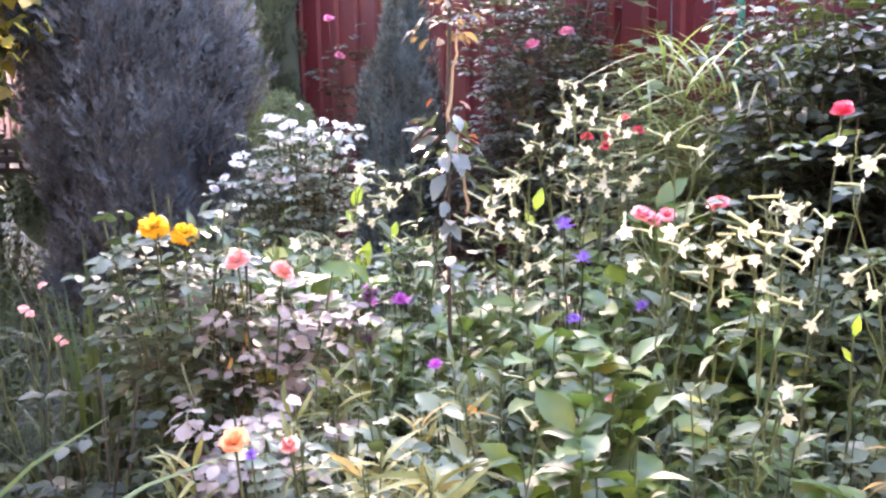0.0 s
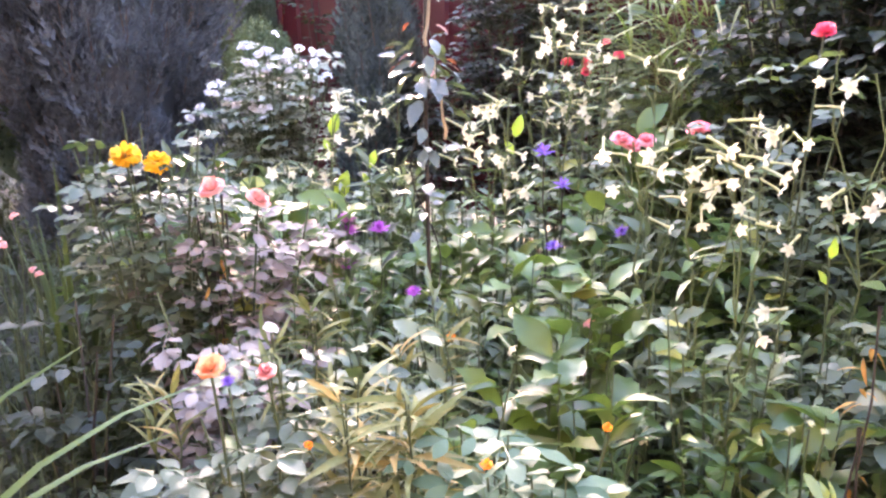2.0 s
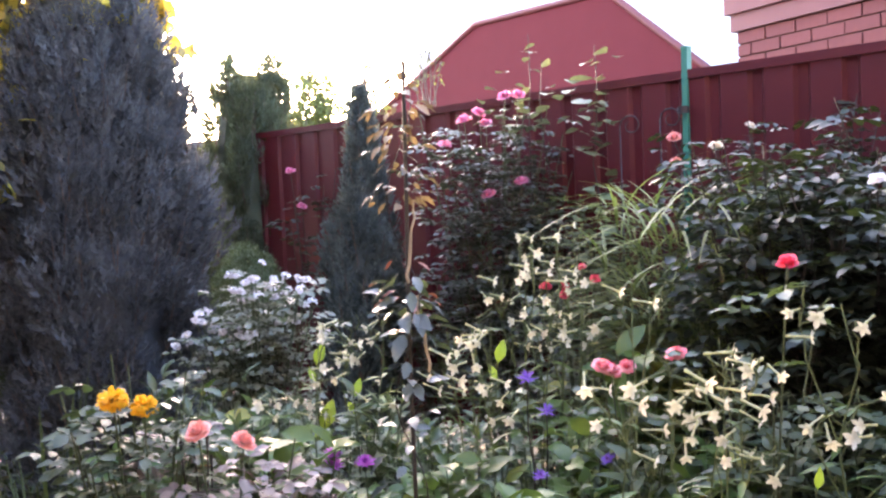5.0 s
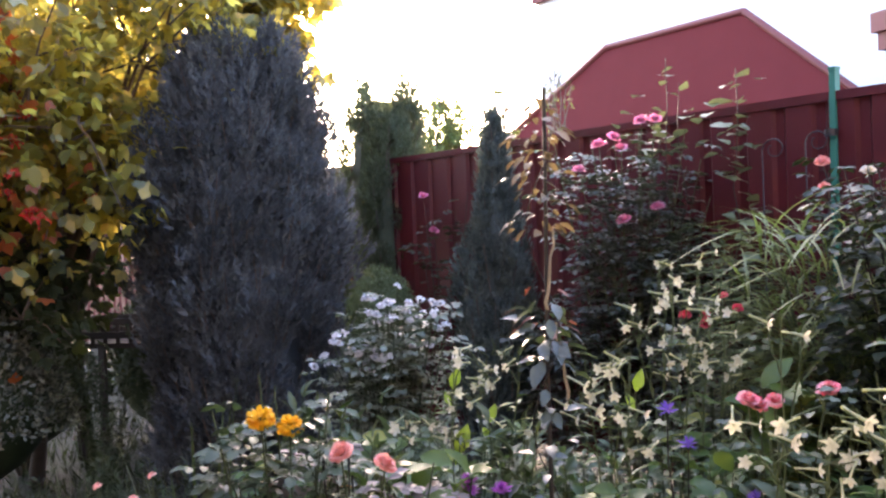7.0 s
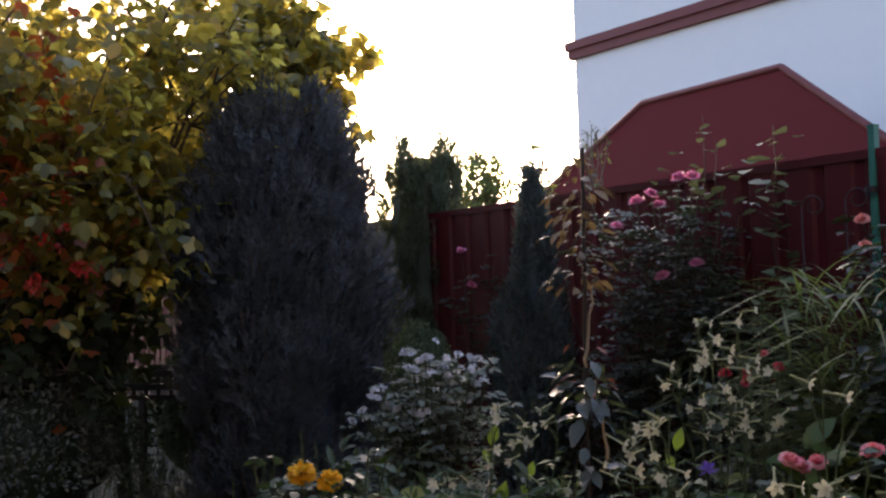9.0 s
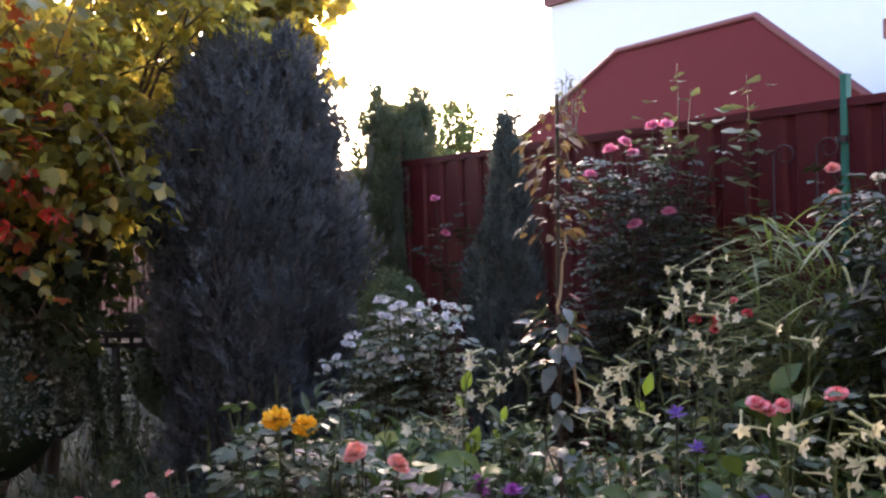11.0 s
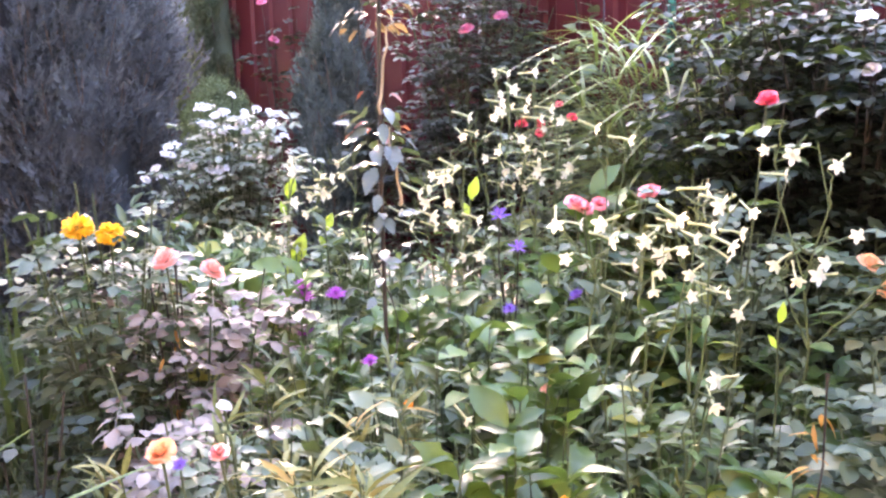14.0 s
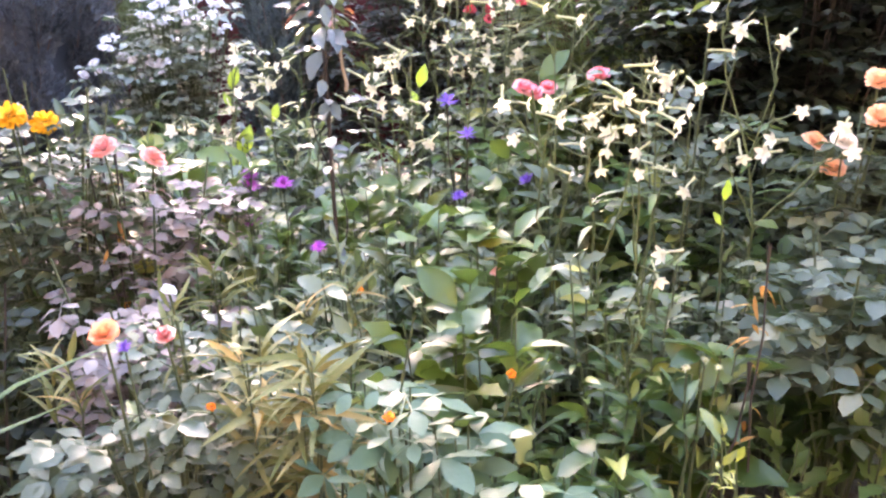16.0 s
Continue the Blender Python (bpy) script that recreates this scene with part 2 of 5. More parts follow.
M_BERRY = solid("red_berry", (0.48, 0.012, 0.01), (0.62, 0.04, 0.015), 0.25, scale=60, bump=0.05, spec=0.6)
M_RED_METAL = solid("red_painted_sheet", (0.060, 0.006, 0.009), (0.092, 0.010, 0.015), 0.5, scale=5, bump=0.08, dist=0.01, spec=0.3)
M_RED_ROOF = solid("red_roof_sheet", (0.105, 0.015, 0.017), (0.14, 0.023, 0.025), 0.75, scale=3, bump=0.08, spec=0.12)
M_RED_TRIM = solid("roof_trim", (0.13, 0.030, 0.030), (0.175, 0.046, 0.045), 0.55, scale=4, bump=0.05)
M_GREEN_METAL = solid("green_post_paint", (0.012, 0.13, 0.095), (0.025, 0.19, 0.14), 0.5, scale=20, bump=0.1)
M_WHITE_WALL = solid("white_render", (0.60, 0.62, 0.64), (0.68, 0.69, 0.70), 0.85, scale=4, bump=0.15)
M_CREAM = leafy("cream_petal", (0.78, 0.66, 0.50), (0.86, 0.80, 0.68), glow=(0.85, 0.7, 0.5), trans=0.25, rough=0.6, spec=0.2, bump=0.1)
M_BRICK = solid("red_brick", (0.115, 0.028, 0.025), (0.18, 0.046, 0.04), 0.8, scale=14, bump=0.4)
M_MORTAR = solid("mortar", (0.08, 0.034, 0.029), (0.12, 0.055, 0.047), 0.9, scale=20)
M_IRON = solid("wrought_iron", (0.03, 0.03, 0.035), (0.07, 0.06, 0.06), 0.5, 0.6, scale=40, bump=0.2, dist=0.003)
M_WOOD_DARK = solid("dark_wood", (0.022, 0.015, 0.012), (0.055, 0.036, 0.028), 0.75, scale=18, bump=0.4)
M_STAKE = solid("pale_wood", (0.26, 0.24, 0.20), (0.38, 0.35, 0.30), 0.8, scale=18, bump=0.3)


def soil_material():
    m, nt, p = shader("garden_soil")
    n, l = nt.nodes, nt.links
    coord = n.new("ShaderNodeTexCoord")
    big, small = n.new("ShaderNodeTexNoise"), n.new("ShaderNodeTexNoise")
    big.inputs["Scale"].default_value, small.inputs["Scale"].default_value = 2.4, 45.0
    big.inputs["Detail"].default_value, big.inputs["Roughness"].default_value = 9.0, 0.72
    small.inputs["Detail"].default_value = 8.0
    for t in (big, small):
        l.new(coord.outputs["Object"], t.inputs["Vector"])
    a, b = n.new("ShaderNodeMix"), n.new("ShaderNodeMix")
    a.data_type = b.data_type = "RGBA"
    a.inputs[6].default_value, a.inputs[7].default_value = (0.012, 0.010, 0.008, 1), (0.045, 0.037, 0.028, 1)
    b.inputs[7].default_value = (0.030, 0.040, 0.016, 1)
    l.new(small.outputs["Fac"], a.inputs[0])
    ramp = n.new("ShaderNodeValToRGB")
    ramp.color_ramp.elements[0].position, ramp.color_ramp.elements[1].position = 0.42, 0.60
    l.new(big.outputs["Fac"], ramp.inputs[0])
    l.new(a.outputs[2], b.inputs[6])
    l.new(ramp.outputs[0], b.inputs[0])
    l.new(b.outputs[2], p.inputs["Base Color"])
    p.inputs["Roughness"].default_value = 0.95
    bump = n.new("ShaderNodeBump")
    bump.inputs["Strength"].default_value, bump.inputs["Distance"].default_value = 0.9, 0.03
    l.new(small.outputs["Fac"], bump.inputs["Height"])
    l.new(bump.outputs[0], p.inputs["Normal"])
    return m


M_SOIL = soil_material()


# ---- mesh tools ----
class Bag:
    """Gathers quads into one mesh."""

    def __init__(self):
        self.v, self.f, self.m, self.n = [], [], [], 0

    def add(self, verts, quads, slot=0):
        verts, quads = np.asarray(verts, float).reshape(-1, 3), np.asarray(quads, int).reshape(-1, 4)
        self.v.append(verts)
        self.f.append(quads + self.n)
        self.m.append(np.full(len(quads), slot))
        self.n += len(verts)

    def leaves(self, template, pos, along, up, size, wide=None, slot=0):
        """Copies of a template whose y runs along each leaf and whose z is its upper side."""
        tv, tf = template
        pos, along, up = np.asarray(pos, float), np.asarray(along, float), np.asarray(up, float)
        size = np.broadcast_to(np.asarray(size, float), (len(pos),))
        wide = size if wide is None else np.broadcast_to(np.asarray(wide, float), (len(pos),))
        y = along / (np.linalg.norm(along, axis=1, keepdims=True) + 1e-9)
        x = np.cross(y, up)
        x /= np.linalg.norm(x, axis=1, keepdims=True) + 1e-9
        z = np.cross(x, y)
        out = (tv[None, :, 0, None] * (x * wide[:, None])[:, None] + tv[None, :, 1, None] * (y * size[:, None])[:, None]
               + tv[None, :, 2, None] * (z * size[:, None])[:, None] + pos[:, None])
        quads = tf[None] + (np.arange(len(pos)) * len(tv))[:, None, None]
        self.add(out.reshape(-1, 3), quads.reshape(-1, 4), slot)

    def tube(self, pts, r0, r1, sides=5, slot=0):
        pts = np.asarray(pts, float)
        n = len(pts)
        d = np.gradient(pts, axis=0)
        d /= np.linalg.norm(d, axis=1, keepdims=True) + 1e-9
        ref = np.array([0.31, 0.95, 0.05]) if abs(d[0, 2]) > 0.7 else np.array([0, 0, 1.0])
        x = np.cross(d, ref)
        x /= np.linalg.norm(x, axis=1, keepdims=True) + 1e-9
        y = np.cross(d, x)
        r = np.linspace(r0, r1, n)[:, None, None]
        a = np.arange(sides) * 2 * np.pi / sides
        ring = pts[:, None] + r * (np.cos(a)[None, :, None] * x[:, None] + np.sin(a)[None, :, None] * y[:, None])
        i, j = np.meshgrid(np.arange(n - 1), np.arange(sides), indexing="ij")
        k = (j + 1) % sides
        self.add(ring.reshape(-1, 3), np.stack([i * sides + j, i * sides + k, (i + 1) * sides + k, (i + 1) * sides + j], -1).reshape(-1, 4), slot)

    def box(self, lo, hi, slot=0):
        (a, b, c), (d, e, f) = lo, hi
        v = [(a, b, c), (d, b, c), (d, e, c), (a, e, c), (a, b, f), (d, b, f), (d, e, f), (a, e, f)]
        self.add(v, [(0, 3, 2, 1), (4, 5, 6, 7), (0, 1, 5, 4), (1, 2, 6, 5), (2, 3, 7, 6), (3, 0, 4, 7)], slot)

    def mesh(self, name, mats, smooth=True):
        me = bpy.data.meshes.new(name)
        v, f, m = np.concatenate(self.v), np.concatenate(self.f), np.concatenate(self.m)
        me.vertices.add(len(v))
        me.vertices.foreach_set("co", v.ravel())
        me.loops.add(f.size)
        me.loops.foreach_set("vertex_index", f.ravel().astype(np.int32))
        me.polygons.add(len(f))
        me.polygons.foreach_set("loop_start", np.arange(0, f.size, 4, dtype=np.int32))
        me.polygons.foreach_set("material_index", m.astype(np.int32))
        me.polygons.foreach_set("use_smooth", np.full(len(f), smooth))
        for mat in mats if isinstance(mats, (list, tuple)) else [mats]:
            me.materials.append(mat)
        me.update(calc_edges=True)
        me.validate()
        return me


def part(name, data, parent=None, label="", m=None):
    ob = new(name, data)
    ob.parent = parent
    if m is not None:
        ob.matrix_basis = m
    if label:
        ob["label"] = label
    return ob


def thing(name, x, y, z, label, category, group="", kind=""):
    ob = new(name)
    ob.empty_display_size = 0.1
    ob.location = (x, y, z)
    return tagged(ob, label, category, group, kind)


def leaf(n=4, width=0.4, fold=0.15, droop=0.2, peak=0.4, tip=0.03, wave=0.0, tooth=0.0, bow=0.0):
    """A leaf one long: two strips along a midrib, folded up at the sides, drooping to its tip; its rim may wave, be toothed, and its midrib bow sideways."""
    v, f = [], []
    for i in range(n + 1):
        y = i / n
        w = width / 2 * max(tip, (y / peak) ** 0.7 if y < peak else math.cos((y - peak) / (1 - peak) * math.pi / 2) ** 0.8)
        z = -droop * y * y
        w *= 1 + tooth * (1 if i % 2 else -1)
        x, up = bow * y * y, wave * width * math.sin(2.3 * i)
        v += [(x - w, y - tooth * 0.12 * (i % 2), z + fold * w + up), (x, y, z), (x + w, y - tooth * 0.12 * (i % 2), z + fold * w - up * 0.8)]
        if i < n:
            a = 3 * i
            f += [(a, a + 1, a + 4, a + 3), (a + 1, a + 2, a + 5, a + 4)]
    return np.array(v, float), np.array(f, int)


def joined(pieces):
    """Pieces (template, matrix) made into one template."""
    vs, fs, n = [], [], 0
    for (v, f), m in pieces:
        a = np.array(m)
        vs.append(v @ a[:3, :3].T + a[:3, 3])
        fs.append(f + n)
        n += len(v)
    return np.concatenate(vs), np.concatenate(fs)


def scaled(s):
    return Matrix.Diagonal((s, s, s, 1))


def compound(pairs=2, leaflet=None, length=1.0):
    """A rose leaf: leaflets in pairs along a stalk, and one at its end."""
    leaflet = leaflet or leaf(3, 0.66, 0.22, 0.25, 0.42, 0.08)
    out = [(leaf(2, 0.03, 0.0, 0.1, 0.5, 0.6), scaled(0.62 * length))]
    for i in range(pairs):
        y = (0.28 + 0.32 * i) * length
        for s in (-1, 1):
            out.append((leaflet, pose(0.01 * s, y, -0.1 * y * y, 0, 14 * s, -62 * s) @ scaled(0.36 - 0.03 * (1 - i))))
    out.append((leaflet, pose(0, 0.6 * length, -0.04, -8) @ scaled(0.42)))
    return joined(out)


LEAF_OVAL = leaf(5, 0.5, 0.25, 0.25, 0.42, wave=0.06, bow=0.06)
LEAF_WAVY = leaf(6, 0.58, 0.3, 0.45, 0.48, wave=0.12, bow=-0.08)
LEAF_TOOTHED = leaf(7, 0.42, 0.35, 0.4, 0.6, wave=0.06, tooth=0.22)
LEAF_CURLED = leaf(5, 0.4, 0.6, 0.6, 0.4, wave=0.05, bow=0.12)
LEAF_BROAD = leaf(4, 0.8, 0.2, 0.3, 0.38)
LEAF_LANCE = leaf(5, 0.22, 0.3, 0.35, 0.35, wave=0.05, bow=0.07)
LEAF_LITTLE = leaf(2, 0.5, 0.2, 0.2, 0.45)
LEAF_ROUND = leaf(6, 0.95, 0.15, 0.2, 0.42)
ROSE_LEAF = compound(2)
ROSE_LEAF_FINE = compound(2, leaf(5, 0.62, 0.22, 0.14, 0.45, wave=0.06))


def lobed_leaf():
    """A maple-shaped leaf of three broad lobes."""
    lobe = leaf(3, 0.62, 0.15, 0.2, 0.5)
    return joined([(lobe, scaled(1.0)), (lobe, pose(-0.04, 0.1, 0, 0, 8, 48) @ scaled(0.72)), (lobe, pose(0.04, 0.1, 0, 0, -8, -48) @ scaled(0.72))])


LEAF_LOBED = lobed_leaf()


def plume(count, spread, blade, seed):
    """A feathery conifer spray one long: small shoots all round a thin axis, shorter towards its tip."""
    r = np.random.default_rng(seed)
    out = []
    for i in range(count):
        y = 0.04 + 0.9 * i / count
        turn = r.uniform(0, 360)
        out.append((blade, pose(0, y, 0) @ pose(0, 0, 0, 0, turn, 0) @ pose(0, 0, 0, 0, 0, r.uniform(0.4, 1.0) * spread) @ scaled(0.36 * (1.2 - 0.75 * y) * r.uniform(0.7, 1.2))))
    return joined(out)


def needle(width, bow):
    """A short pointed shoot of two faces."""
    v = [(-width * 0.25, 0, 0), (width * 0.25, 0, 0), (-width / 2, 0.4, bow * 0.5), (width / 2, 0.4, bow * 0.5), (-width * 0.06, 1, bow), (width * 0.06, 1, bow)]
    return np.array(v, float), np.array([(0, 1, 3, 2), (2, 3, 5, 4)])


def unit(n, r=rng):
    v = r.normal(size=(n, 3))
    return v / np.linalg.norm(v, axis=1, keepdims=True)


def bend(a, b, sag=0.0, n=5, wob=0.0):
    """Points from a to b, bowed sideways or down."""
    a, b = np.asarray(a, float), np.asarray(b, float)
    s = np.linspace(0, 1, n)[:, None]
    p = a + (b - a) * s
    p[:, 2] += sag * 4 * (s * (1 - s))[:, 0]
    if wob:
        p[1:-1] += rng.normal(size=(n - 2, 3)) * wob
    return p


# ---- flowers: one mesh a kind, shared ----
def star_flower_mesh(seed):
    """Flowering tobacco: a long thin tube that opens into a five-pointed star; it looks along +y from its stalk at the origin."""
    r = np.random.default_rng(seed)
    b = Bag()
    b.tube([(0, 0, 0), (0, 0.008, 0.0), (0, 0.018, 0.001)], 0.0045, 0.0032, 6, 1)
    b.tube([(0, 0.014, 0), (0, 0.035, 0.003), (0, 0.058, 0.002), (0, 0.066, 0.0)], 0.0022, 0.0048, 6, 1)
    petal = leaf(3, 0.72, 0.12, 0.18, 0.42, 0.1)
    for i in range(5):
        m = pose(0, 0.065, 0, 0, 72 * i + r.uniform(-6, 6), 0) @ pose(0, 0, 0, 90 + r.uniform(-22, 2), 0, 0) @ scaled(0.024 * r.uniform(0.9, 1.12))
        v, f = joined([(petal, m)])
        b.add(v, f, 0)
    return b.mesh("tobacco_flower", [M_NIC_STAR, M_NIC_TUBE])


def open_mesh(mat, seed, rings):
    """A flat bloom about one across, its petals in rings round +y."""
    r = np.random.default_rng(seed)
    b = Bag()
    petal = leaf(3, 1.1, -0.35, -0.35, 0.66, 0.6)
    for k, (count, size, lift) in enumerate(rings):
        for i in range(count):
            m = pose(0, 0.06 * (3 - k), 0, 0, 360 / count * i + 37 * k + r.uniform(-14, 14), 0) @ pose(0, 0, 0, 90 - lift + r.uniform(-16, 16), r.uniform(-18, 18), 0) @ scaled(0.52 * size * r.uniform(0.78, 1.12))
            v, f = joined([(petal, m)])
            b.add(v, f)
    b.tube([(0, -0.22, 0), (0, -0.1, 0), (0, 0.02, 0)], 0.06, 0.14, 6, 1)
    return b.mesh("flower", [mat, M_STEM])


def rose_mesh(mat, seed, shells=((3, 0.10, 0.46, 0.00), (4, 0.19, 0.46, 0.03), (5, 0.28, 0.40, 0.07), (6, 0.35, 0.30, 0.12), (6, 0.38, 0.16, 0.17))):
    """A full rose about one across: overlapping cupped petals round +y, their rims rolled outward and wavy."""
    r = np.random.default_rng(seed)
    b = Bag()
    n, k = 5, 4
    u, v = np.meshgrid(np.linspace(-1, 1, n), np.linspace(0, 1, k), indexing="ij")
    quads = [(i * k + j, (i + 1) * k + j, (i + 1) * k + j + 1, i * k + j + 1) for i in range(n - 1) for j in range(k - 1)]
    for q, (count, rad, top, flare) in enumerate(shells):
        for i in range(count):
            az = 2 * np.pi * (i / count + 0.17 * q) + r.uniform(-0.25, 0.25)
            span, big = np.pi / count * r.uniform(1.2, 1.7), r.uniform(0.85, 1.15)
            wav = r.uniform(0, 6.3)
            out = big * (rad * (0.25 + 0.75 * np.sin(v * np.pi / 2)) + flare * v ** 3) + 0.03 * np.sin(5 * u + wav) * v
            up = big * top * (v ** 1.2) * (1 - 0.28 * u * u * v) - 0.10 * flare * 4 * v ** 4 + 0.025 * np.sin(4 * u + wav + 1) * v - 0.08
            ang = az + u * span * (0.45 + 0.55 * np.sin(v * np.pi * 0.62))
            b.add(np.stack([out * np.cos(ang), up, out * np.sin(ang)], -1).reshape(-1, 3), quads)
    b.tube([(0, -0.24, 0), (0, -0.14, 0), (0, -0.02, 0)], 0.05, 0.16, 6, 1)
    for i in range(5):
        g, f = joined([(leaf(2, 0.3, 0.2, 0.5, 0.3), pose(0, -0.1, 0, 0, 72 * i, 0) @ pose(0, 0, 0, 105, 0, 0) @ scaled(0.3))])
        b.add(g, f, 1)
    return b.mesh("rose_flower", [mat, M_STEM])


def pompon_mesh(mat, seed, count=120):
    """A dense domed bloom one across, of many short frilled petals round +y."""
    r = np.random.default_rng(seed)
    b = Bag()
    i = np.arange(count)
    up = 1 - 1.35 * (i + 0.5) / count
    ring = np.sqrt(1 - up * up)
    d = np.stack([ring * np.cos(2.39996 * i), up, ring * np.sin(2.39996 * i)], -1)
    out = d * [1, 0.2, 1] + 1e-3
    b.leaves(leaf(2, 0.95, -0.3, 0.35, 0.7, 0.5), d * 0.24 * [1, 0.8, 1] + [0, 0.05, 0], d * 0.8 + out * 0.35 + 0.35 * r.normal(size=(count, 3)), [0, 1.0, 0] - 0.5 * out + 0.5 * r.normal(size=(count, 3)), 0.27 * r.uniform(0.75, 1.2, count))
    b.tube([(0, -0.26, 0), (0, -0.12, 0), (0, 0.04, 0)], 0.05, 0.24, 7, 1)
    return b.mesh("pompon_flower", [mat, M_STEM])


def ruffled_mesh(mat, seed):
    return rose_mesh(mat, seed, ((3, 0.08, 0.42, 0.02), (4, 0.15, 0.44, 0.04), (5, 0.22, 0.42, 0.07), (6, 0.29, 0.36, 0.10), (7, 0.35, 0.26, 0.13), (7, 0.37, 0.12, 0.16)))


def daisy_mesh(mat, seed, count=22):
    """A flat fringed flower head, one across, round +y."""
    r = np.random.default_rng(seed)
    b = Bag()
    ray = leaf(2, 0.26, 0.1, 0.1, 0.6, 0.2)
    for k in range(3):
        for i in range(count):
            m = pose(0, 0.05 + 0.05 * k, 0, 0, 360 / count * i + r.uniform(-8, 8), 0) @ pose(0, 0, 0, 82 - 22 * k + r.uniform(-10, 10), 0, 0) @ scaled((0.5 - 0.08 * k) * r.uniform(0.85, 1.1))
            v, f = joined([(ray, m)])
            b.add(v, f)
    b.tube([(0, -0.28, 0), (0, -0.12, 0), (0, 0.04, 0)], 0.05, 0.2, 7, 1)
    return b.mesh("fringed_flower", [mat, M_STEM])


STARS = [star_flower_mesh(s) for s in (1, 2, 3, 4)]


def facing(p, way, size, roll=0.0):
    """The pose of a flower at p whose +y looks along way."""
    q = Vector(way).to_track_quat("Y", "Z").to_matrix().to_4x4()
    return Matrix.Translation(p) @ q @ pose(0, 0, 0, 0, roll, 0) @ scaled(size)


TO_EYE = np.array([0.0, -1.0, 0.15])


def rel(p, ob):
    return (p[0] - ob.location[0], p[1] - ob.location[1], p[2] - ob.location[2])


# ---- setting: ground ----
def ground_sheet():
    b = Bag()
    n = 120
    g = np.linspace(-1, 1, n)
    g = np.sign(g) * (np.abs(g) ** 3.0) * 220
    x, y = np.meshgrid(g, g, indexing="ij")
    y = y + 3
    z = np.zeros_like(x)
    near = np.hypot(x, y - 3) < 14
    for i, j in np.argwhere(near):
        z[i, j] = 0.05 * (noise.noise(Vector((x[i, j] * 0.9, y[i, j] * 0.9, 0.3)))) - 0.02
    i, j = np.meshgrid(np.arange(n - 1), np.arange(n - 1), indexing="ij")
    b.add(np.stack([x, y, z], -1).reshape(-1, 3), np.stack([i * n + j, (i + 1) * n + j, (i + 1) * n + j + 1, i * n + j + 1], -1).reshape(-1, 4))
    return tagged(part("ground", b.mesh("ground", M_SOIL)), "dark garden soil with worn patches of grass", "ground", kind="structure")


ground_sheet()

# ---- unseen plain walls behind and beside the viewer, added to block skylight ----
M_LIGHT_BLOCK = solid("light_block_brown", (0.16, 0.135, 0.11), (0.23, 0.195, 0.16), 0.9, scale=3, bump=0.2)
for name, lo, hi in (("wall_south", (-9, -2.9, -0.1), (9, -2.6, 5.5)), ("wall_west", (-3.6, -2.6, -0.1), (-3.35, 4.5, 5.5)), ("wall_east", (2.6, -2.6, -0.1), (2.85, 2.2, 3.4))):
    b = Bag()
    b.box(lo, hi)
    tagged(part(name, b.mesh(name, M_LIGHT_BLOCK, False)), "plain dull brown wall out of view, added to block skylight", "wall", kind="structure")

# ---- setting: the sheet-metal fence ----
F0, FU = np.array([1.25, 4.02, 0.0]), np.array([-0.69, 0.724, 0.0])
FN = np.array([-0.724, -0.69, 0.0])
FENCE_TOP = 1.80
fence = thing("fence", 0, 0, 0, "dark red profiled sheet metal fence behind the flower bed", "fence", kind="structure")


def fence_panel(width=1.15, waves=6):
    """A sheet with trapezoid ribs, folded over at its top."""
    b = Bag()
    prof = []
    p = width / waves
    for i in range(waves):
        prof += [(i * p, 0), (i * p + 0.62 * p, 0), (i * p + 0.70 * p, 0.018), (i * p + 0.92 * p, 0.018)]
    prof.append((width, 0))
    for d in (0.0, -0.004):
        v = [(x, y + d, z) for z in (0.05, 0.9, FENCE_TOP) for x, y in prof]
        k = len(prof)
        f = [(r * k + i, r * k + i + 1, (r + 1) * k + i + 1, (r + 1) * k + i) for r in range(2) for i in range(k - 1)]
        b.add(v, f)
    b.box((0, -0.012, FENCE_TOP - 0.03), (width, 0.03, FENCE_TOP + 0.008))
    return b.mesh("fence_panel", M_RED_METAL, False)


PANEL = fence_panel()
turn = math.degrees(math.atan2(FU[1], FU[0])) + 180
for i in range(-4, 22):
    at = F0 + FU * (1.15 * (i + 1))
    part("fence_panel", PANEL, fence, m=pose(at[0], at[1], 0, 0, 0, turn))
b = Bag()
for z in (0.45, 1.45):
    a0, a1 = F0 - FU * 4.6 - FN * 0.04, F0 + FU * 25.2 - FN * 0.04
    b.tube([(*a0[:2], z), (*a1[:2], z)], 0.025, 0.025, 4)
part("rail", b.mesh("rail", M_RED_METAL, False), fence)


def green_post():
    ob = thing("fence_post", 1.25, 3.98, 0, "tall green painted steel post beside the red fence", "post")
    b = Bag()
    b.box((-0.018, -0.014, 0), (0.018, 0.014, 1.91 - 0.01))
    b.box((-0.020, -0.016, 1.91 - 0.01), (0.020, 0.016, 1.91))
    part("shaft", b.mesh("shaft", M_GREEN_METAL, False), ob, m=pose(0, 0, 0, 0, 1.0, 40))
    b = Bag()
    b.tube([(0, 0, 1.62), (0, 0, 1.65)], 0.027, 0.027, 8)
    part("collar", b.mesh("collar", M_IRON), ob, "dark iron clamp")
    return ob


green_post()


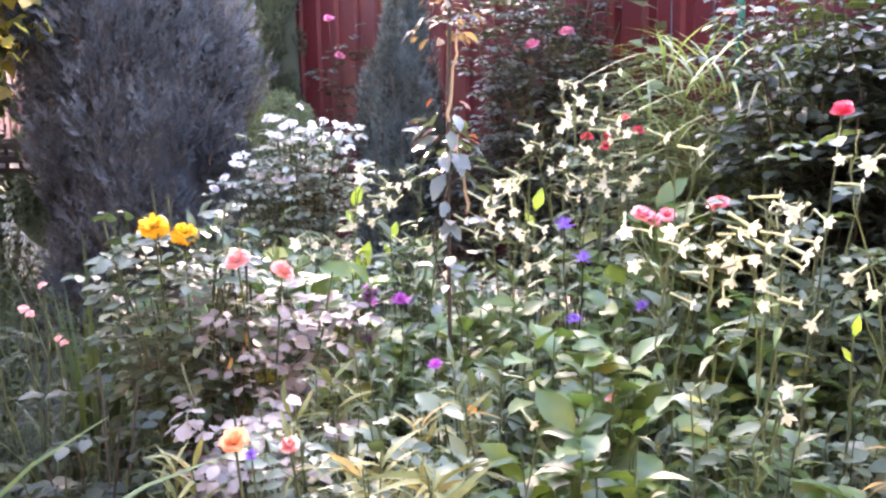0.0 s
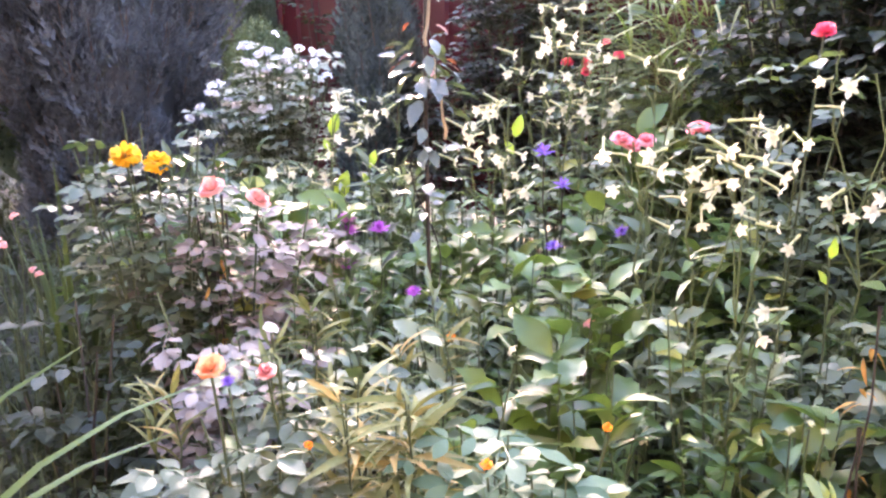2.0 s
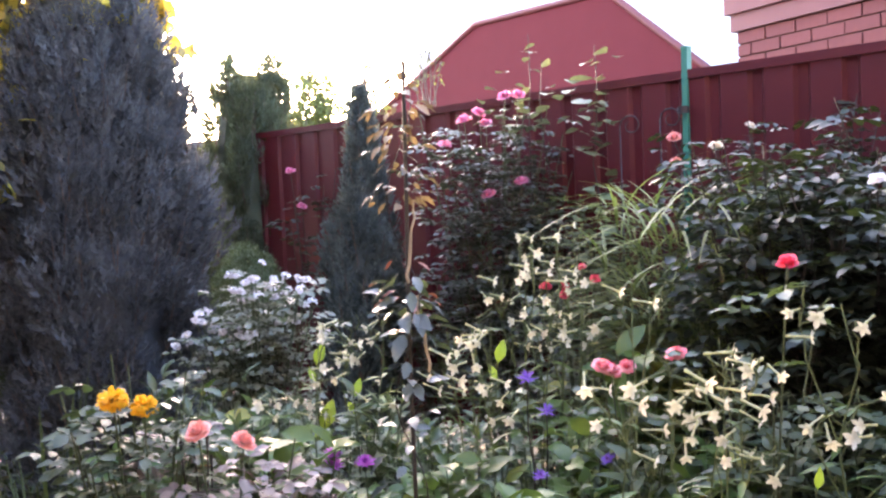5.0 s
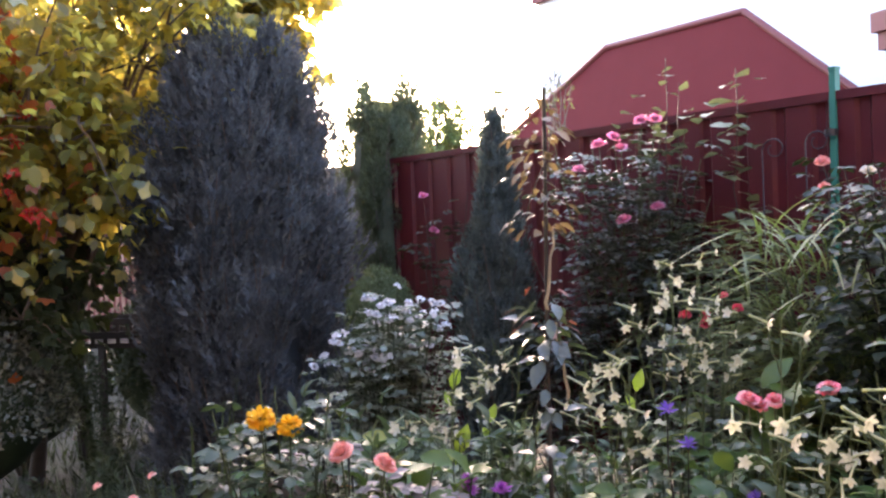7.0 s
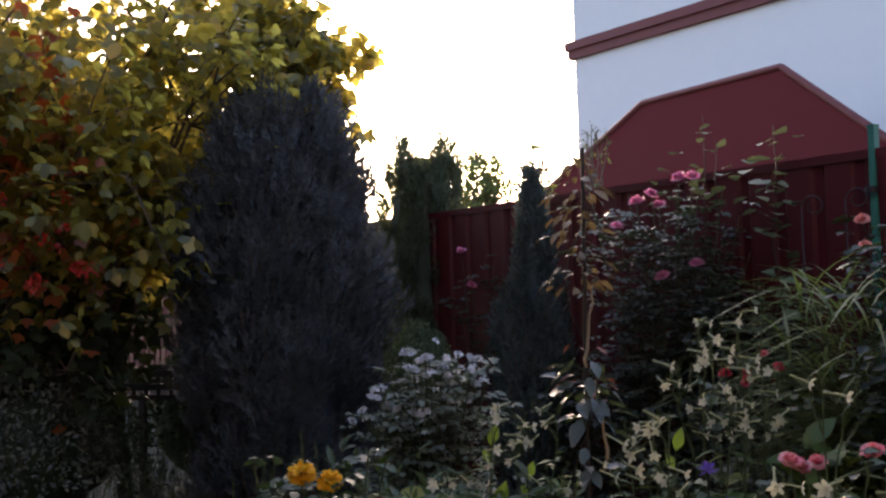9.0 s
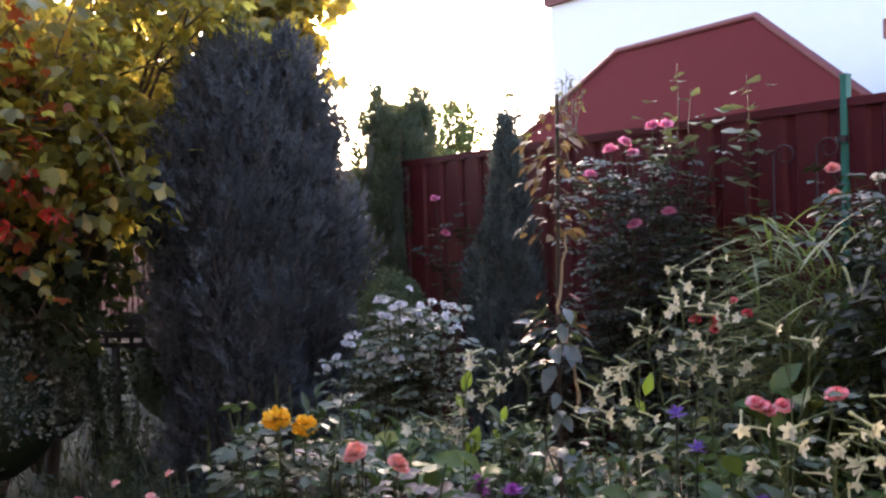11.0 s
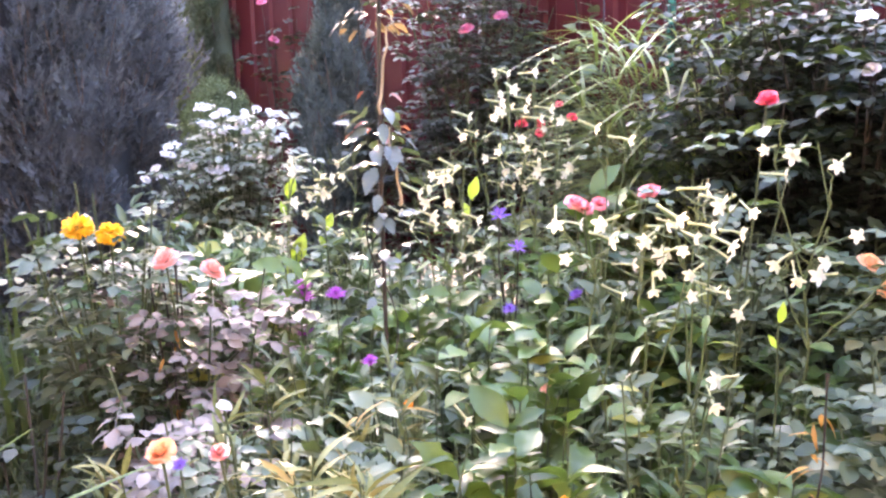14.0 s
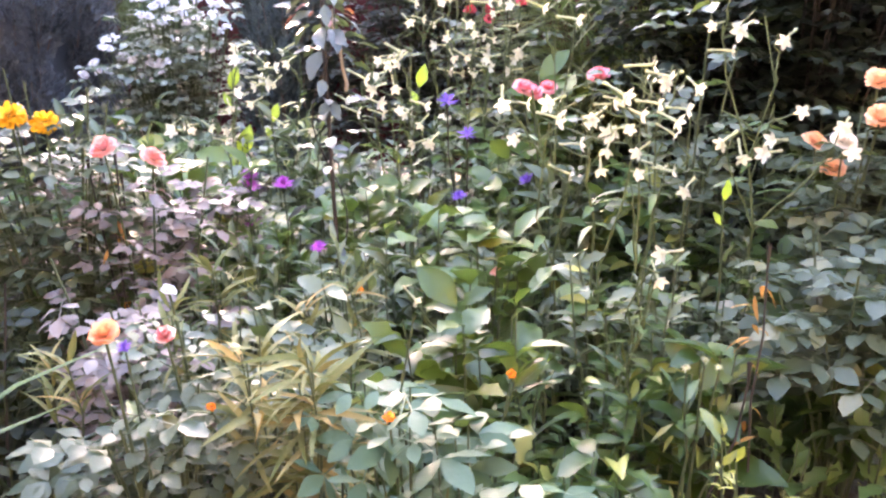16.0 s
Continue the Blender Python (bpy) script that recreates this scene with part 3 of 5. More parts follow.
def crook(x, y, h, flip):
    """A garden hook: an upright rod that curls over at its top."""
    ob = thing("garden_hook", x, y, 0, "thin dark wrought iron plant hook with a curled top", "garden hook", "hooks at the fence")
    b = Bag()
    pts = [(0, 0, 0), (0, 0, h * 0.5), (0, 0, h)]
    for a in range(0, 430, 30):
        r = 0.05 - 0.00007 * a
        pts.append((flip * (0.05 - r * math.cos(radians(a))), 0, h + r * math.sin(radians(a))))
    b.tube(pts, 0.004, 0.003, 6)
    part("rod", b.mesh("rod", M_IRON), ob, m=pose(0, 0, 0, 0, 0, -35))
    return ob


crook(0.985, 4.05, 1.58, 1)
crook(1.15, 4.00, 1.60, 1)


# ---- houses behind the fence ----
def red_roof_house():
    ob = thing("outbuilding", 2.2, 13.6, 0, "low outbuilding with a red sheet metal hipped roof behind the fence", "building")
    o = np.array([2.2, 13.6, 0.0])
    A, B, C, D = np.array([1.31, 14.92, 4.14]), np.array([2.97, 12.84, 4.13]), np.array([4.65, 10.49, 1.83]), np.array([-0.53, 17.08, 2.83])
    b = Bag()
    b.add(np.array([D, C, B, A]) - o, [(0, 1, 2, 3)])
    E, G = C * np.array([1.3, 1.3, 1.0]) - np.array([0.6, 0, 0.1]), D * np.array([1.3, 1.3, 1.0]) + np.array([0.6, 0, -0.1])
    b.add(np.array([B, C, E, B + np.array([0.02, 0.02, 0])]) - o, [(0, 1, 2, 3)])
    b.add(np.array([A, B, E, G]) - o, [(0, 1, 2, 3)])
    b.add(np.array([A, G, D, A + np.array([0.02, 0.02, 0])]) - o, [(0, 1, 2, 3)])
    part("roof", b.mesh("roof", M_RED_ROOF, False), ob)
    for name, p0, p1 in (("ridge_cap", A, B), ("hip_cap", B, C), ("hip_cap", A, D)):
        b = Bag()
        b.tube(np.array([p0, (p0 + p1) / 2, p1]) - o, 0.05, 0.05, 6)
        part(name, b.mesh(name, M_RED_TRIM), ob)
    b = Bag()
    inset = [D, C, E, G]
    mid = sum(inset) / 4
    ring = [q + (mid - q) * 0.06 for q in inset]
    v = [(*(q - o)[:2], z) for z in (-0.1, q_top) for q in ring] if (q_top := min(q[2] for q in inset) - 0.02) else []
    b.add(v, [(i, (i + 1) % 4, (i + 1) % 4 + 4, i + 4) for i in range(4)])
    part("wall", b.mesh("wall", M_RED_METAL, False), ob)


def white_house():
    """Two storeys of white render with a red-brown string course."""
    c = np.array([0.37, 19.93, 6.43])
    u = np.array([0.719, -0.695, 0.0])
    ob = thing("house", c[0], c[1], 0, "tall white rendered house with a red-brown band along its wall", "house")
    rot = math.degrees(math.atan2(u[1], u[0]))
    zc = c[2]
    b = Bag()
    b.box((0, 0, -0.2), (13, 9, 10.2))
    part("wall", b.mesh("wall", M_WHITE_WALL, False), ob, m=pose(0, 0, 0, 0, 0, rot))
    for lo, hi in (((-0.10, -0.10, zc - 0.32), (13.2, -0.003, zc - 0.14)), ((-0.15, -0.16, zc - 0.137), (13.2, -0.003, zc + 0.04)), ((-0.10, 0.0, zc - 0.32), (-0.003, 9.2, zc + 0.04))):
        b = Bag()
        b.box(lo, hi)
        part("band", b.mesh("band", M_RED_TRIM, False), ob, m=pose(0, 0, 0, 0, 0, rot))
    b = Bag()
    v = [(-0.5, -0.5, 10.2), (13.5, -0.5, 10.2), (13.5, 9.5, 10.2), (-0.5, 9.5, 10.2), (4, 4.5, 12.6), (9, 4.5, 12.6)]
    b.add(v, [(0, 1, 5, 4), (1, 2, 5, 5), (2, 3, 4, 5), (3, 0, 4, 4), (3, 2, 1, 0)])
    part("roof", b.mesh("roof", M_RED_ROOF, False), ob, m=pose(0, 0, 0, 0, 0, rot))


def brick_house():
    c, far = np.array([4.02, 10.79, 3.57]), np.array([4.60, 9.58, 3.47])
    u = far - c
    u[2] = 0
    u /= np.linalg.norm(u)
    rot = math.degrees(math.atan2(u[1], u[0]))
    top = c[2]
    ob = thing("brick_building", c[0], c[1], 0, "red brick building with a flat painted cornice beyond the fence", "building")
    m = pose(0, 0, 0, 0, 0, rot)
    b = Bag()
    b.box((0.02, 0.02, -0.2), (5.0, 4.0, top - 0.02))
    wall = part("wall", b.mesh("wall", M_MORTAR, False), ob, m=m)
    b = Bag()
    b.box((-0.10, -0.10, top - 0.22), (5.1, 4.1, top - 0.0))
    b.box((-0.05, -0.05, top - 0.42), (5.05, 4.05, top - 0.22))
    part("cornice", b.mesh("cornice", M_RED_TRIM, False), ob, m=m)
    b = Bag()
    b.box((0, 0, 0), (0.40, 0.10, 0.125))
    brick = b.mesh("brick", M_BRICK, False)
    b = Bag()
    b.box((0, 0, 0), (0.19, 0.10, 0.125))
    half = b.mesh("brick", M_BRICK, False)
    rows = int((top - 0.45) / 0.145)
    for r in range(rows):
        z = top - 0.42 - 0.145 * (r + 1)
        if z < 1.6:
            break
        start = 0.21 if r % 2 else 0.0
        if r % 2:
            part("brick", half, wall, m=pose(0.02, -0.012, z))
        for k in range(11):
            part("brick", brick, wall, m=pose(start + 0.42 * k + 0.02, -0.012 + 0.004 * ((k * 7 + r * 3) % 3), z))


red_roof_house()
white_house()
brick_house()


# ---- conifers ----
def blunt(s):
    return (0.82 + 0.7 * s if s < 0.25 else 1.0) * max(0.08, 1 - max(0, (s - 0.45) / 0.57) ** 4.5) ** 0.6


def spire(s):
    return max(0.05, (0.75 + 0.9 * s if s < 0.28 else 1.0 - ((s - 0.28) / 0.72) ** 1.3 * 0.92))


def plumed_branch(seed, count, thin, mat):
    """A flame-shaped branch one long along +y, flattened in z: a stick clothed in feathery shoots that close in to a tip."""
    r = np.random.default_rng(seed)
    b = Bag()
    b.tube([(0, -0.3, 0), (0, 0.2, 0.0), (0, 0.7, 0.02)], 0.014, 0.004, 4, 1)
    y = r.random(count) ** 0.8 * 0.82
    side = unit(count, r) * [1, 0.2, 0.6]
    wide = thin * (0.25 + 2.2 * y) * (1.0 - y) * 1.5
    pos = side * wide[:, None] * np.sqrt(r.random(count))[:, None] + np.stack([0 * y, y - 0.1, 0.25 * y * y], -1)
    way = np.array([0, 1.0, 0.2]) + side * (0.8 - 0.55 * y)[:, None] + 0.08 * r.normal(size=(count, 3))
    for q in range(3):
        b.leaves(SHOOTS[q], pos[q::3], way[q::3], side[q::3] + 0.4 * r.normal(size=(len(pos[q::3]), 3)), 0.26 * (1.15 - 0.5 * y[q::3]) * r.uniform(0.7, 1.2, len(pos[q::3])))
    return b.mesh("branch", [mat, M_BARK])


SHOOTS = [plume(7, 42, needle(0.40, 0.10), s) for s in (1, 2, 5)]


def plumed_conifer(name, x, y, height, radius, profile, mat, label, count, length, thin, lean, seed, tilt=0.0):
    """An upright conifer: a trunk, a dark inner mass, and many plume-like branches that rise outward."""
    r = np.random.default_rng(seed)
    ob = thing(name, x, y, 0, label, "conifer")
    b = Bag()
    b.tube(bend((0, 0, -0.05), (tilt, 0, height * 0.85), n=6, wob=0.008), 0.05, 0.012, 7)
    part("trunk", b.mesh("trunk", M_BARK), ob)
    core, n, k = Bag(), 22, 20
    v = []
    for i in range(n):
        s = 0.02 + 0.90 * i / (n - 1)
        for j in range(k):
            a = 2 * math.pi * j / k
            rr = radius * profile(s) * 0.62 * (1 + 0.3 * noise.noise(Vector((3 * math.cos(a) + seed, 3 * math.sin(a), 5 * s))))
            v.append((rr * math.cos(a) + tilt * s, rr * math.sin(a), s * height))
    core.add(v, [(i * k + j, i * k + (j + 1) % k, (i + 1) * k + (j + 1) % k, (i + 1) * k + j) for i in range(n - 1) for j in range(k)])
    part("inner_foliage", core.mesh("inner_foliage", mat), ob)
    kinds = [plumed_branch(seed * 10 + q, 58, thin, mat) for q in range(6)]
    for i in range(count):
        s = 0.005 + 0.955 * ((i + r.random()) / count) ** 0.92
        a = i * 2.39996 + 0.35 * r.normal()
        out = np.array([math.cos(a), math.sin(a), 0])
        bulge = noise.noise(Vector((1.8 * out[0] + seed, 1.8 * out[1], 3.5 * s)))
        t = radians(lean * r.uniform(0.5, 1.5))
        L = length * r.uniform(0.75, 1.25)
        rr = max(0.0, radius * profile(s) * (1 + 0.12 * bulge) * r.uniform(0.90, 1.06) - L * math.sin(t) * 0.8)
        way = out * math.sin(t) + np.array([0.08 * r.normal(), 0.08 * r.normal(), math.cos(t)])
        q = Vector(way).to_track_quat("Y", "Z").to_matrix().to_4x4()
        part("branch", kinds[i % 6], ob, m=Matrix.Translation((out[0] * rr + tilt * s, out[1] * rr, max(0.06, s * height - 0.35 * L))) @ q @ pose(0, 0, 0, 0, r.uniform(-50, 50), 0) @ scaled(L))
    return ob


def dome(s):
    return (0.84 + 0.23 * s if s < 0.7 else 1.0) * max(0.0, 1 - max(0, (s - 0.50) / 0.52) ** 2.3) ** 0.62


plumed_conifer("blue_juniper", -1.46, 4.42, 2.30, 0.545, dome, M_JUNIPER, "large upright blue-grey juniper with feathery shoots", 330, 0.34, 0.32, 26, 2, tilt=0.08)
plumed_conifer("arborvitae", -1.06, 6.50, 2.40, 0.34, blunt, M_ARBOR, "tall columnar green arborvitae standing before the fence", 230, 0.26, 0.30, 16, 5, tilt=0.06)
plumed_conifer("slender_juniper", -0.22, 4.95, 1.86, 0.27, spire, M_JUNIPER_GREEN, "slender grey-green columnar juniper", 120, 0.32, 0.17, 12, 9, tilt=0.05)


def clipped_ball(name, x, y, z, rad, squash, mat, label, count, size, seed, category="shrub", inner=None):
    """A low clipped shrub of small leaves on short stems."""
    r = np.random.default_rng(seed)
    ob = thing(name, x, y, 0, label, category)
    b = Bag()
    for i in range(9):
        a = i * 0.7
        b = Bag()
        b.tube(bend((0.03 * math.cos(a), 0.03 * math.sin(a), 0), (rad * 0.55 * math.cos(a), rad * 0.55 * math.sin(a), z + 0.1), n=4), 0.012, 0.006, 5)
        part("stem", b.mesh("stem", M_BARK), ob)
    d = unit(count, r)
    d[:, 2] = np.abs(d[:, 2]) * 1.25 - 0.25
    lum = np.array([noise.noise(Vector(q * 2.6) + Vector((seed, 0, 0))) for q in d])
    rr = rad * (0.80 + 0.2 * r.random(count) + 0.14 * lum)
    pos = d * rr[:, None] * np.array([1, 1, squash]) + [0, 0, z]
    pos[:, 2] = np.maximum(pos[:, 2], 0.03)
    b = Bag()
    b.leaves(LEAF_LITTLE, pos, d + 0.7 * r.normal(size=(count, 3)) + [0, 0, 0.4], d + 0.5 * r.normal(size=(count, 3)), size * r.uniform(0.7, 1.3, count))
    tagged(part("foliage", b.mesh("foliage", mat), ob), kind="stuff")
    # Closed inner sheet; where inner is given, its dark tone paints shade between leaves
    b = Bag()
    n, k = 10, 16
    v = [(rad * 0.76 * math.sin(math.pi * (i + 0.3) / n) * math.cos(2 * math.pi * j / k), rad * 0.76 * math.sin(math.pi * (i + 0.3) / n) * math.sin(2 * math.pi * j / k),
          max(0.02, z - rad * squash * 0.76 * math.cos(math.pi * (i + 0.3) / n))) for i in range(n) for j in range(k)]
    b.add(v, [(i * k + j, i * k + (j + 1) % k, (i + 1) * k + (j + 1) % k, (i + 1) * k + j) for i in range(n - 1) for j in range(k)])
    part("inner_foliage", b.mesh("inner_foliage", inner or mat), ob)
    return ob


clipped_ball("dwarf_arborvitae", -0.89, 5.36, 0.66, 0.245, 1.75, M_BALL, "round clipped green dwarf arborvitae", 9000, 0.018, 3)
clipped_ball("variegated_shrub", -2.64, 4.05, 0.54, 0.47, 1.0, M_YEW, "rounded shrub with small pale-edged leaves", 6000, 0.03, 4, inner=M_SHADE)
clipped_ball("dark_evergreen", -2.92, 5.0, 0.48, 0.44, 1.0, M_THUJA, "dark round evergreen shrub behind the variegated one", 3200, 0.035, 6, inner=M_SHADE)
# Added shrub, shade-toned, to darken the gaps behind the plant stand
clipped_ball("dark_shrub", -2.45, 6.15, 0.45, 0.55, 1.0, M_SHADE, "dark leafy shrub added to stand for shade behind the plant stand", 3200, 0.05, 8, inner=M_SHADE)


# ---- trees ----
def broad_tree(name, x, y, height, crown, rad, mat, label, template, count, size, seed, tall=1.0, droop=0.35, limbs=14, trunk=0.05, extra=None):
    """A tapered trunk with limbs, and leaves gathered round the twig ends."""
    r = np.random.default_rng(seed)
    ob = thing(name, x, y, 0, label, "tree")
    b, l = Bag(), Bag()
    crown = np.asarray(crown, float)
    fork = crown * 0.45 + np.array([0, 0, 0])
    b.tube(bend((0, 0, -0.05), fork, n=5, wob=0.02), trunk, trunk * 0.6, 8)
    part("trunk", b.mesh("trunk", M_BARK), ob)
    ends = []
    for i in range(limbs):
        d = unit(1, r)[0]
        d[2] = abs(d[2]) * 0.9 - 0.25
        tip = crown + d * rad * np.array([1, 1, tall]) * r.uniform(0.55, 0.95)
        b = Bag()
        line = bend(fork, tip, 0.12, 6, 0.03)
        b.tube(line, trunk * 0.45, 0.006, 6)
        limb = part("limb", b.mesh("limb", M_BARK), ob)
        for k in range(7):
            q = line[int(r.integers(3, 6))]
            e = q + unit(1, r)[0] * rad * 0.45
            b = Bag()
            b.tube(bend(q, e, 0.04, 4, 0.01), 0.007, 0.0025, 4)
            part("twig", b.mesh("twig", M_BARK), limb)
            ends.append((q, e))
    per = max(1, count // len(ends))
    for q, e in ends:
        s = r.uniform(0.2, 1.08, per)[:, None]
        pos = q + (e - q) * s + r.normal(size=(per, 3)) * rad * 0.09
        way = (e - q) / (np.linalg.norm(e - q) + 1e-9) * 0.5 + r.normal(size=(per, 3)) * 0.6 + [0, 0, -droop]
        l.leaves(template, pos, way, np.array([0, 0, 1.0]) + 0.6 * r.normal(size=(per, 3)), size * r.uniform(0.6, 1.25, per))
    tagged(part("crown", l.mesh("crown", mat), ob), kind="stuff")
    return ob


viburnum = broad_tree("guelder_rose", -2.75, 4.8, 3.4, (0.38, -0.30, 2.05), 1.15, M_VIBURNUM, "tall guelder rose with yellow-green leaves and red berry clusters", LEAF_LOBED, 8400, 0.08, 11, 1.35, 0.5, 34, 0.045)


# Lower bush gets the dark leaf tone in place of real shade
broad_tree("guelder_rose", -2.85, 4.35, 1.6, (0.20, 0.05, 1.0), 0.62, M_SHADE, "lower guelder rose bush with broad leaves darkened for shade", LEAF_LOBED, 2200, 0.075, 12, 0.9, 0.5, 16, 0.03)


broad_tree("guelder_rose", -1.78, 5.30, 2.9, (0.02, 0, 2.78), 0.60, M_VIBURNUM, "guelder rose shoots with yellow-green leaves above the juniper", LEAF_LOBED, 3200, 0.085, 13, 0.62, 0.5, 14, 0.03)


# Added dark mass: stands in for the deep shade behind the guelder rose
broad_tree("hazel", -3.15, 6.1, 3.0, (0.1, 0, 1.85), 1.05, M_SHADE, "dense dark bush added to stand for the shade before the fence", LEAF_BROAD, 4200, 0.10, 14, 1.25, 0.4, 20, 0.05)


def berry_cluster(p, seed):
    r = np.random.default_rng(seed)
    b = Bag()
    for i in range(14):
        c = np.array([0, 0, -0.035]) + r.normal(size=3) * [0.022, 0.022, 0.014]
        k, n = 6, 4
        v = [(c[0] + 0.006 * math.sin(math.pi * (a + 0.2) / 3.4) * math.cos(2 * math.pi * q / k), c[1] + 0.006 * math.sin(math.pi * (a + 0.2) / 3.4) * math.sin(2 * math.pi * q / k), c[2] + 0.006 * math.cos(math.pi * (a + 0.2) / 3.4)) for a in range(n) for q in range(k)]
        b.add(v, [(a * k + q, a * k + (q + 1) % k, (a + 1) * k + (q + 1) % k, (a + 1) * k + q) for a in range(n - 1) for q in range(k)])
        b.tube([(0, 0, 0), c], 0.0012, 0.001, 3)
    tagged(part("fruit_umbel", b.mesh("fruit_umbel", M_BERRY), viburnum, "shiny red berries", m=Matrix.Translation(rel(p, viburnum))), kind="stuff")


for i in range(24):
    berry_cluster((-2.28 + 0.20 * rng.normal(), 3.72 + 0.12 * rng.normal(), 1.42 + 0.28 * abs(rng.normal()) - 0.05), 50 + i)
g = Bag()
pos = np.array([-2.40, 3.72, 1.78]) - np.array(viburnum.location) + rng.normal(size=(210, 3)) * [0.20, 0.16, 0.35]
g.leaves(LEAF_LOBED, pos, rng.normal(size=(210, 3)) * 0.6 + [0, 0, -0.4], rng.normal(size=(210, 3)) * 0.5 + [0, 0, 1.0], 0.07 * rng.uniform(0.6, 1.2, 210))
tagged(part("red_foliage", g.mesh("red_foliage", M_AUTUMN), viburnum, "leaves turned red"), kind="stuff")

broad_tree("birch", -1.15, 12.5, 3.8, (0.08, 0, 2.72), 0.66, M_BIRCH, "small sunlit broadleaved tree beyond the fence", LEAF_OVAL, 6000, 0.055, 21, 1.2, 0.3, 18, 0.06)
broad_tree("cherry", -0.30, 11.9, 3.6, (0.0, 0, 2.80), 0.30, M_BIRCH, "thin young cherry with sparse leafy twigs beyond the fence", LEAF_OVAL, 380, 0.06, 23, 2.0, 0.2, 9, 0.03)
broad_tree("cherry", 0.40, 12.0, 3.6, (0.0, 0, 3.05), 0.26, M_BIRCH, "thin bare-twigged young cherry beyond the fence", LEAF_OVAL, 150, 0.05, 24, 1.5, 0.2, 8, 0.03)
broad_tree("birch", -4.6, 13.5, 5.6, (0, 0, 3.4), 1.7, M_BIRCH, "broadleaved tree beyond the fence, lit from behind", LEAF_OVAL, 2600, 0.1, 22, 1.0, 0.3, 18, 0.08)


# ---- roses ----
def around(heads, count, seed):
    """Some more blooms close about the given ones."""
    q = np.random.default_rng(seed)
    return heads + [tuple(np.array(heads[int(q.integers(len(heads)))]) + q.normal(size=3) * [0.045, 0.06, 0.035]) for _ in range(count)]



def rose_bush(name, x, y, height, rad, heads, petals, label, leaves=150, size=0.12, mat=None, head=0.07, low=0.15, template=None, canes=9, seed=1, group="", ruffle=False, heads_label="", single=True, squash=1.0, up=0.7, shoots=()):
    """A rose: thorny canes from one crown, compound leaves along them, a flower at each given place."""
    r = np.random.default_rng(seed)
    mat = mat or M_ROSE
    ob = thing(name, x, y, 0, label, "rose bush", group)
    bags = []
    tips = [np.array(rel(h, ob)) for h in list(heads) + list(shoots)]
    while len(tips) < canes:
        a, q = r.uniform(0, 2 * np.pi), r.uniform(0.3, 1.0)
        tips.append(np.array([rad * q * math.cos(a), rad * q * math.sin(a) * squash, height * r.uniform(0.7, 1.0)]))
    curves = []
    for t in tips:
        foot = np.array([0.1 * t[0] + 0.02 * r.normal(), 0.1 * t[1] + 0.02 * r.normal(), -0.03])
        c = bend(foot, t, 0.02, 7, 0.008)
        c[:, :2] = foot[:2] + (t - foot)[:2] * (np.linspace(0, 1, 7)[:, None] ** 1.25)
        curves.append(c)
        bags.append(Bag())
        bags[-1].tube(c, 0.0045, 0.0022, 5)
    template = template or (ROSE_LEAF_FINE if single else ROSE_LEAF)
    pos, way, ups = [], [], []
    for k in range(leaves):
        c = curves[k % len(curves)]
        s = low + (0.97 - low) * r.random() ** 0.75
        i = min(5, int(s * 6))
        p = c[i] + (c[i + 1] - c[i]) * (s * 6 - i)
        a = r.uniform(0, 2 * np.pi)
        d = np.array([math.cos(a), math.sin(a) * squash, r.uniform(-0.12, 0.42 * up)])
        pos.append(p)
        way.append(d)
        ups.append(np.array([0, 0, 1.0]) + 0.2 * r.normal(size=3))
        bags[k % len(curves)].tube([p, p + d / np.linalg.norm(d) * 0.03], 0.0014, 0.001, 3)
    for b in bags:
        part("cane", b.mesh("cane", M_CANE if mat is M_ROSE_SHADE else M_STEM), ob)
    pos, way, ups = np.array(pos), np.array(way), np.array(ups)
    sz = size * r.uniform(0.7, 1.25, leaves)
    pos = pos + way / np.linalg.norm(way, axis=1, keepdims=True) * 0.02
    if not single:
        pos = pos + r.normal(size=pos.shape) * np.array([rad * 0.16, rad * 0.16 * squash, 0.03])
    if single:
        one = []
        for q in range(3):
            g = Bag()
            g.leaves(template, [(0, 0, 0)], [(0, 1, 0)], [(0.1 * q - 0.1, 0, 1)], 1.0)
            one.append(g.mesh("leaf", mat))
        for k in range(leaves):
            yv = Vector(way[k]).normalized()
            xv = yv.cross(Vector(ups[k])).normalized()
            zv = xv.cross(yv)
            m = Matrix((xv, yv, zv)).transposed().to_4x4()
            part("leaf", one[k % 3], ob, m=Matrix.Translation(pos[k]) @ m @ scaled(sz[k]))
    else:
        g = Bag()
        g.leaves(template, pos, way, ups, sz)
        tagged(part("foliage", g.mesh("foliage", mat), ob), kind="stuff")
    for k, h in enumerate(heads):
        fm = petals[k % len(petals)]
        w = TO_EYE * r.uniform(0.2, 0.6) + np.array([0.35 * r.normal(), 0, 0.85 + 0.3 * r.random()])
        part("flower", fm, ob, heads_label, facing(rel(h, ob), w, head * r.uniform(0.88, 1.15), r.uniform(0, 360)))
    return ob


WHITES = [rose_mesh(M_WHITE, 1), open_mesh(M_WHITE, 2, ((3, 0.5, 70), (5, 0.8, 45), (6, 1.0, 12))), open_mesh(M_WHITE, 3, ((4, 0.6, 60), (5, 1.0, 20)))]
YELLOWS = [pompon_mesh(M_YELLOW, s) for s in (4, 5)]
ORANGES = [ruffled_mesh(M_ORANGE, s) for s in (6, 7)]
SALMONS = [ruffled_mesh(M_SALMON, s) for s in (8, 9)]
BICOLOURS = [ruffled_mesh(M_BICOLOUR, s) for s in (16, 17)]
PINKS = [ruffled_mesh(M_PINK, s) for s in (10, 11)]
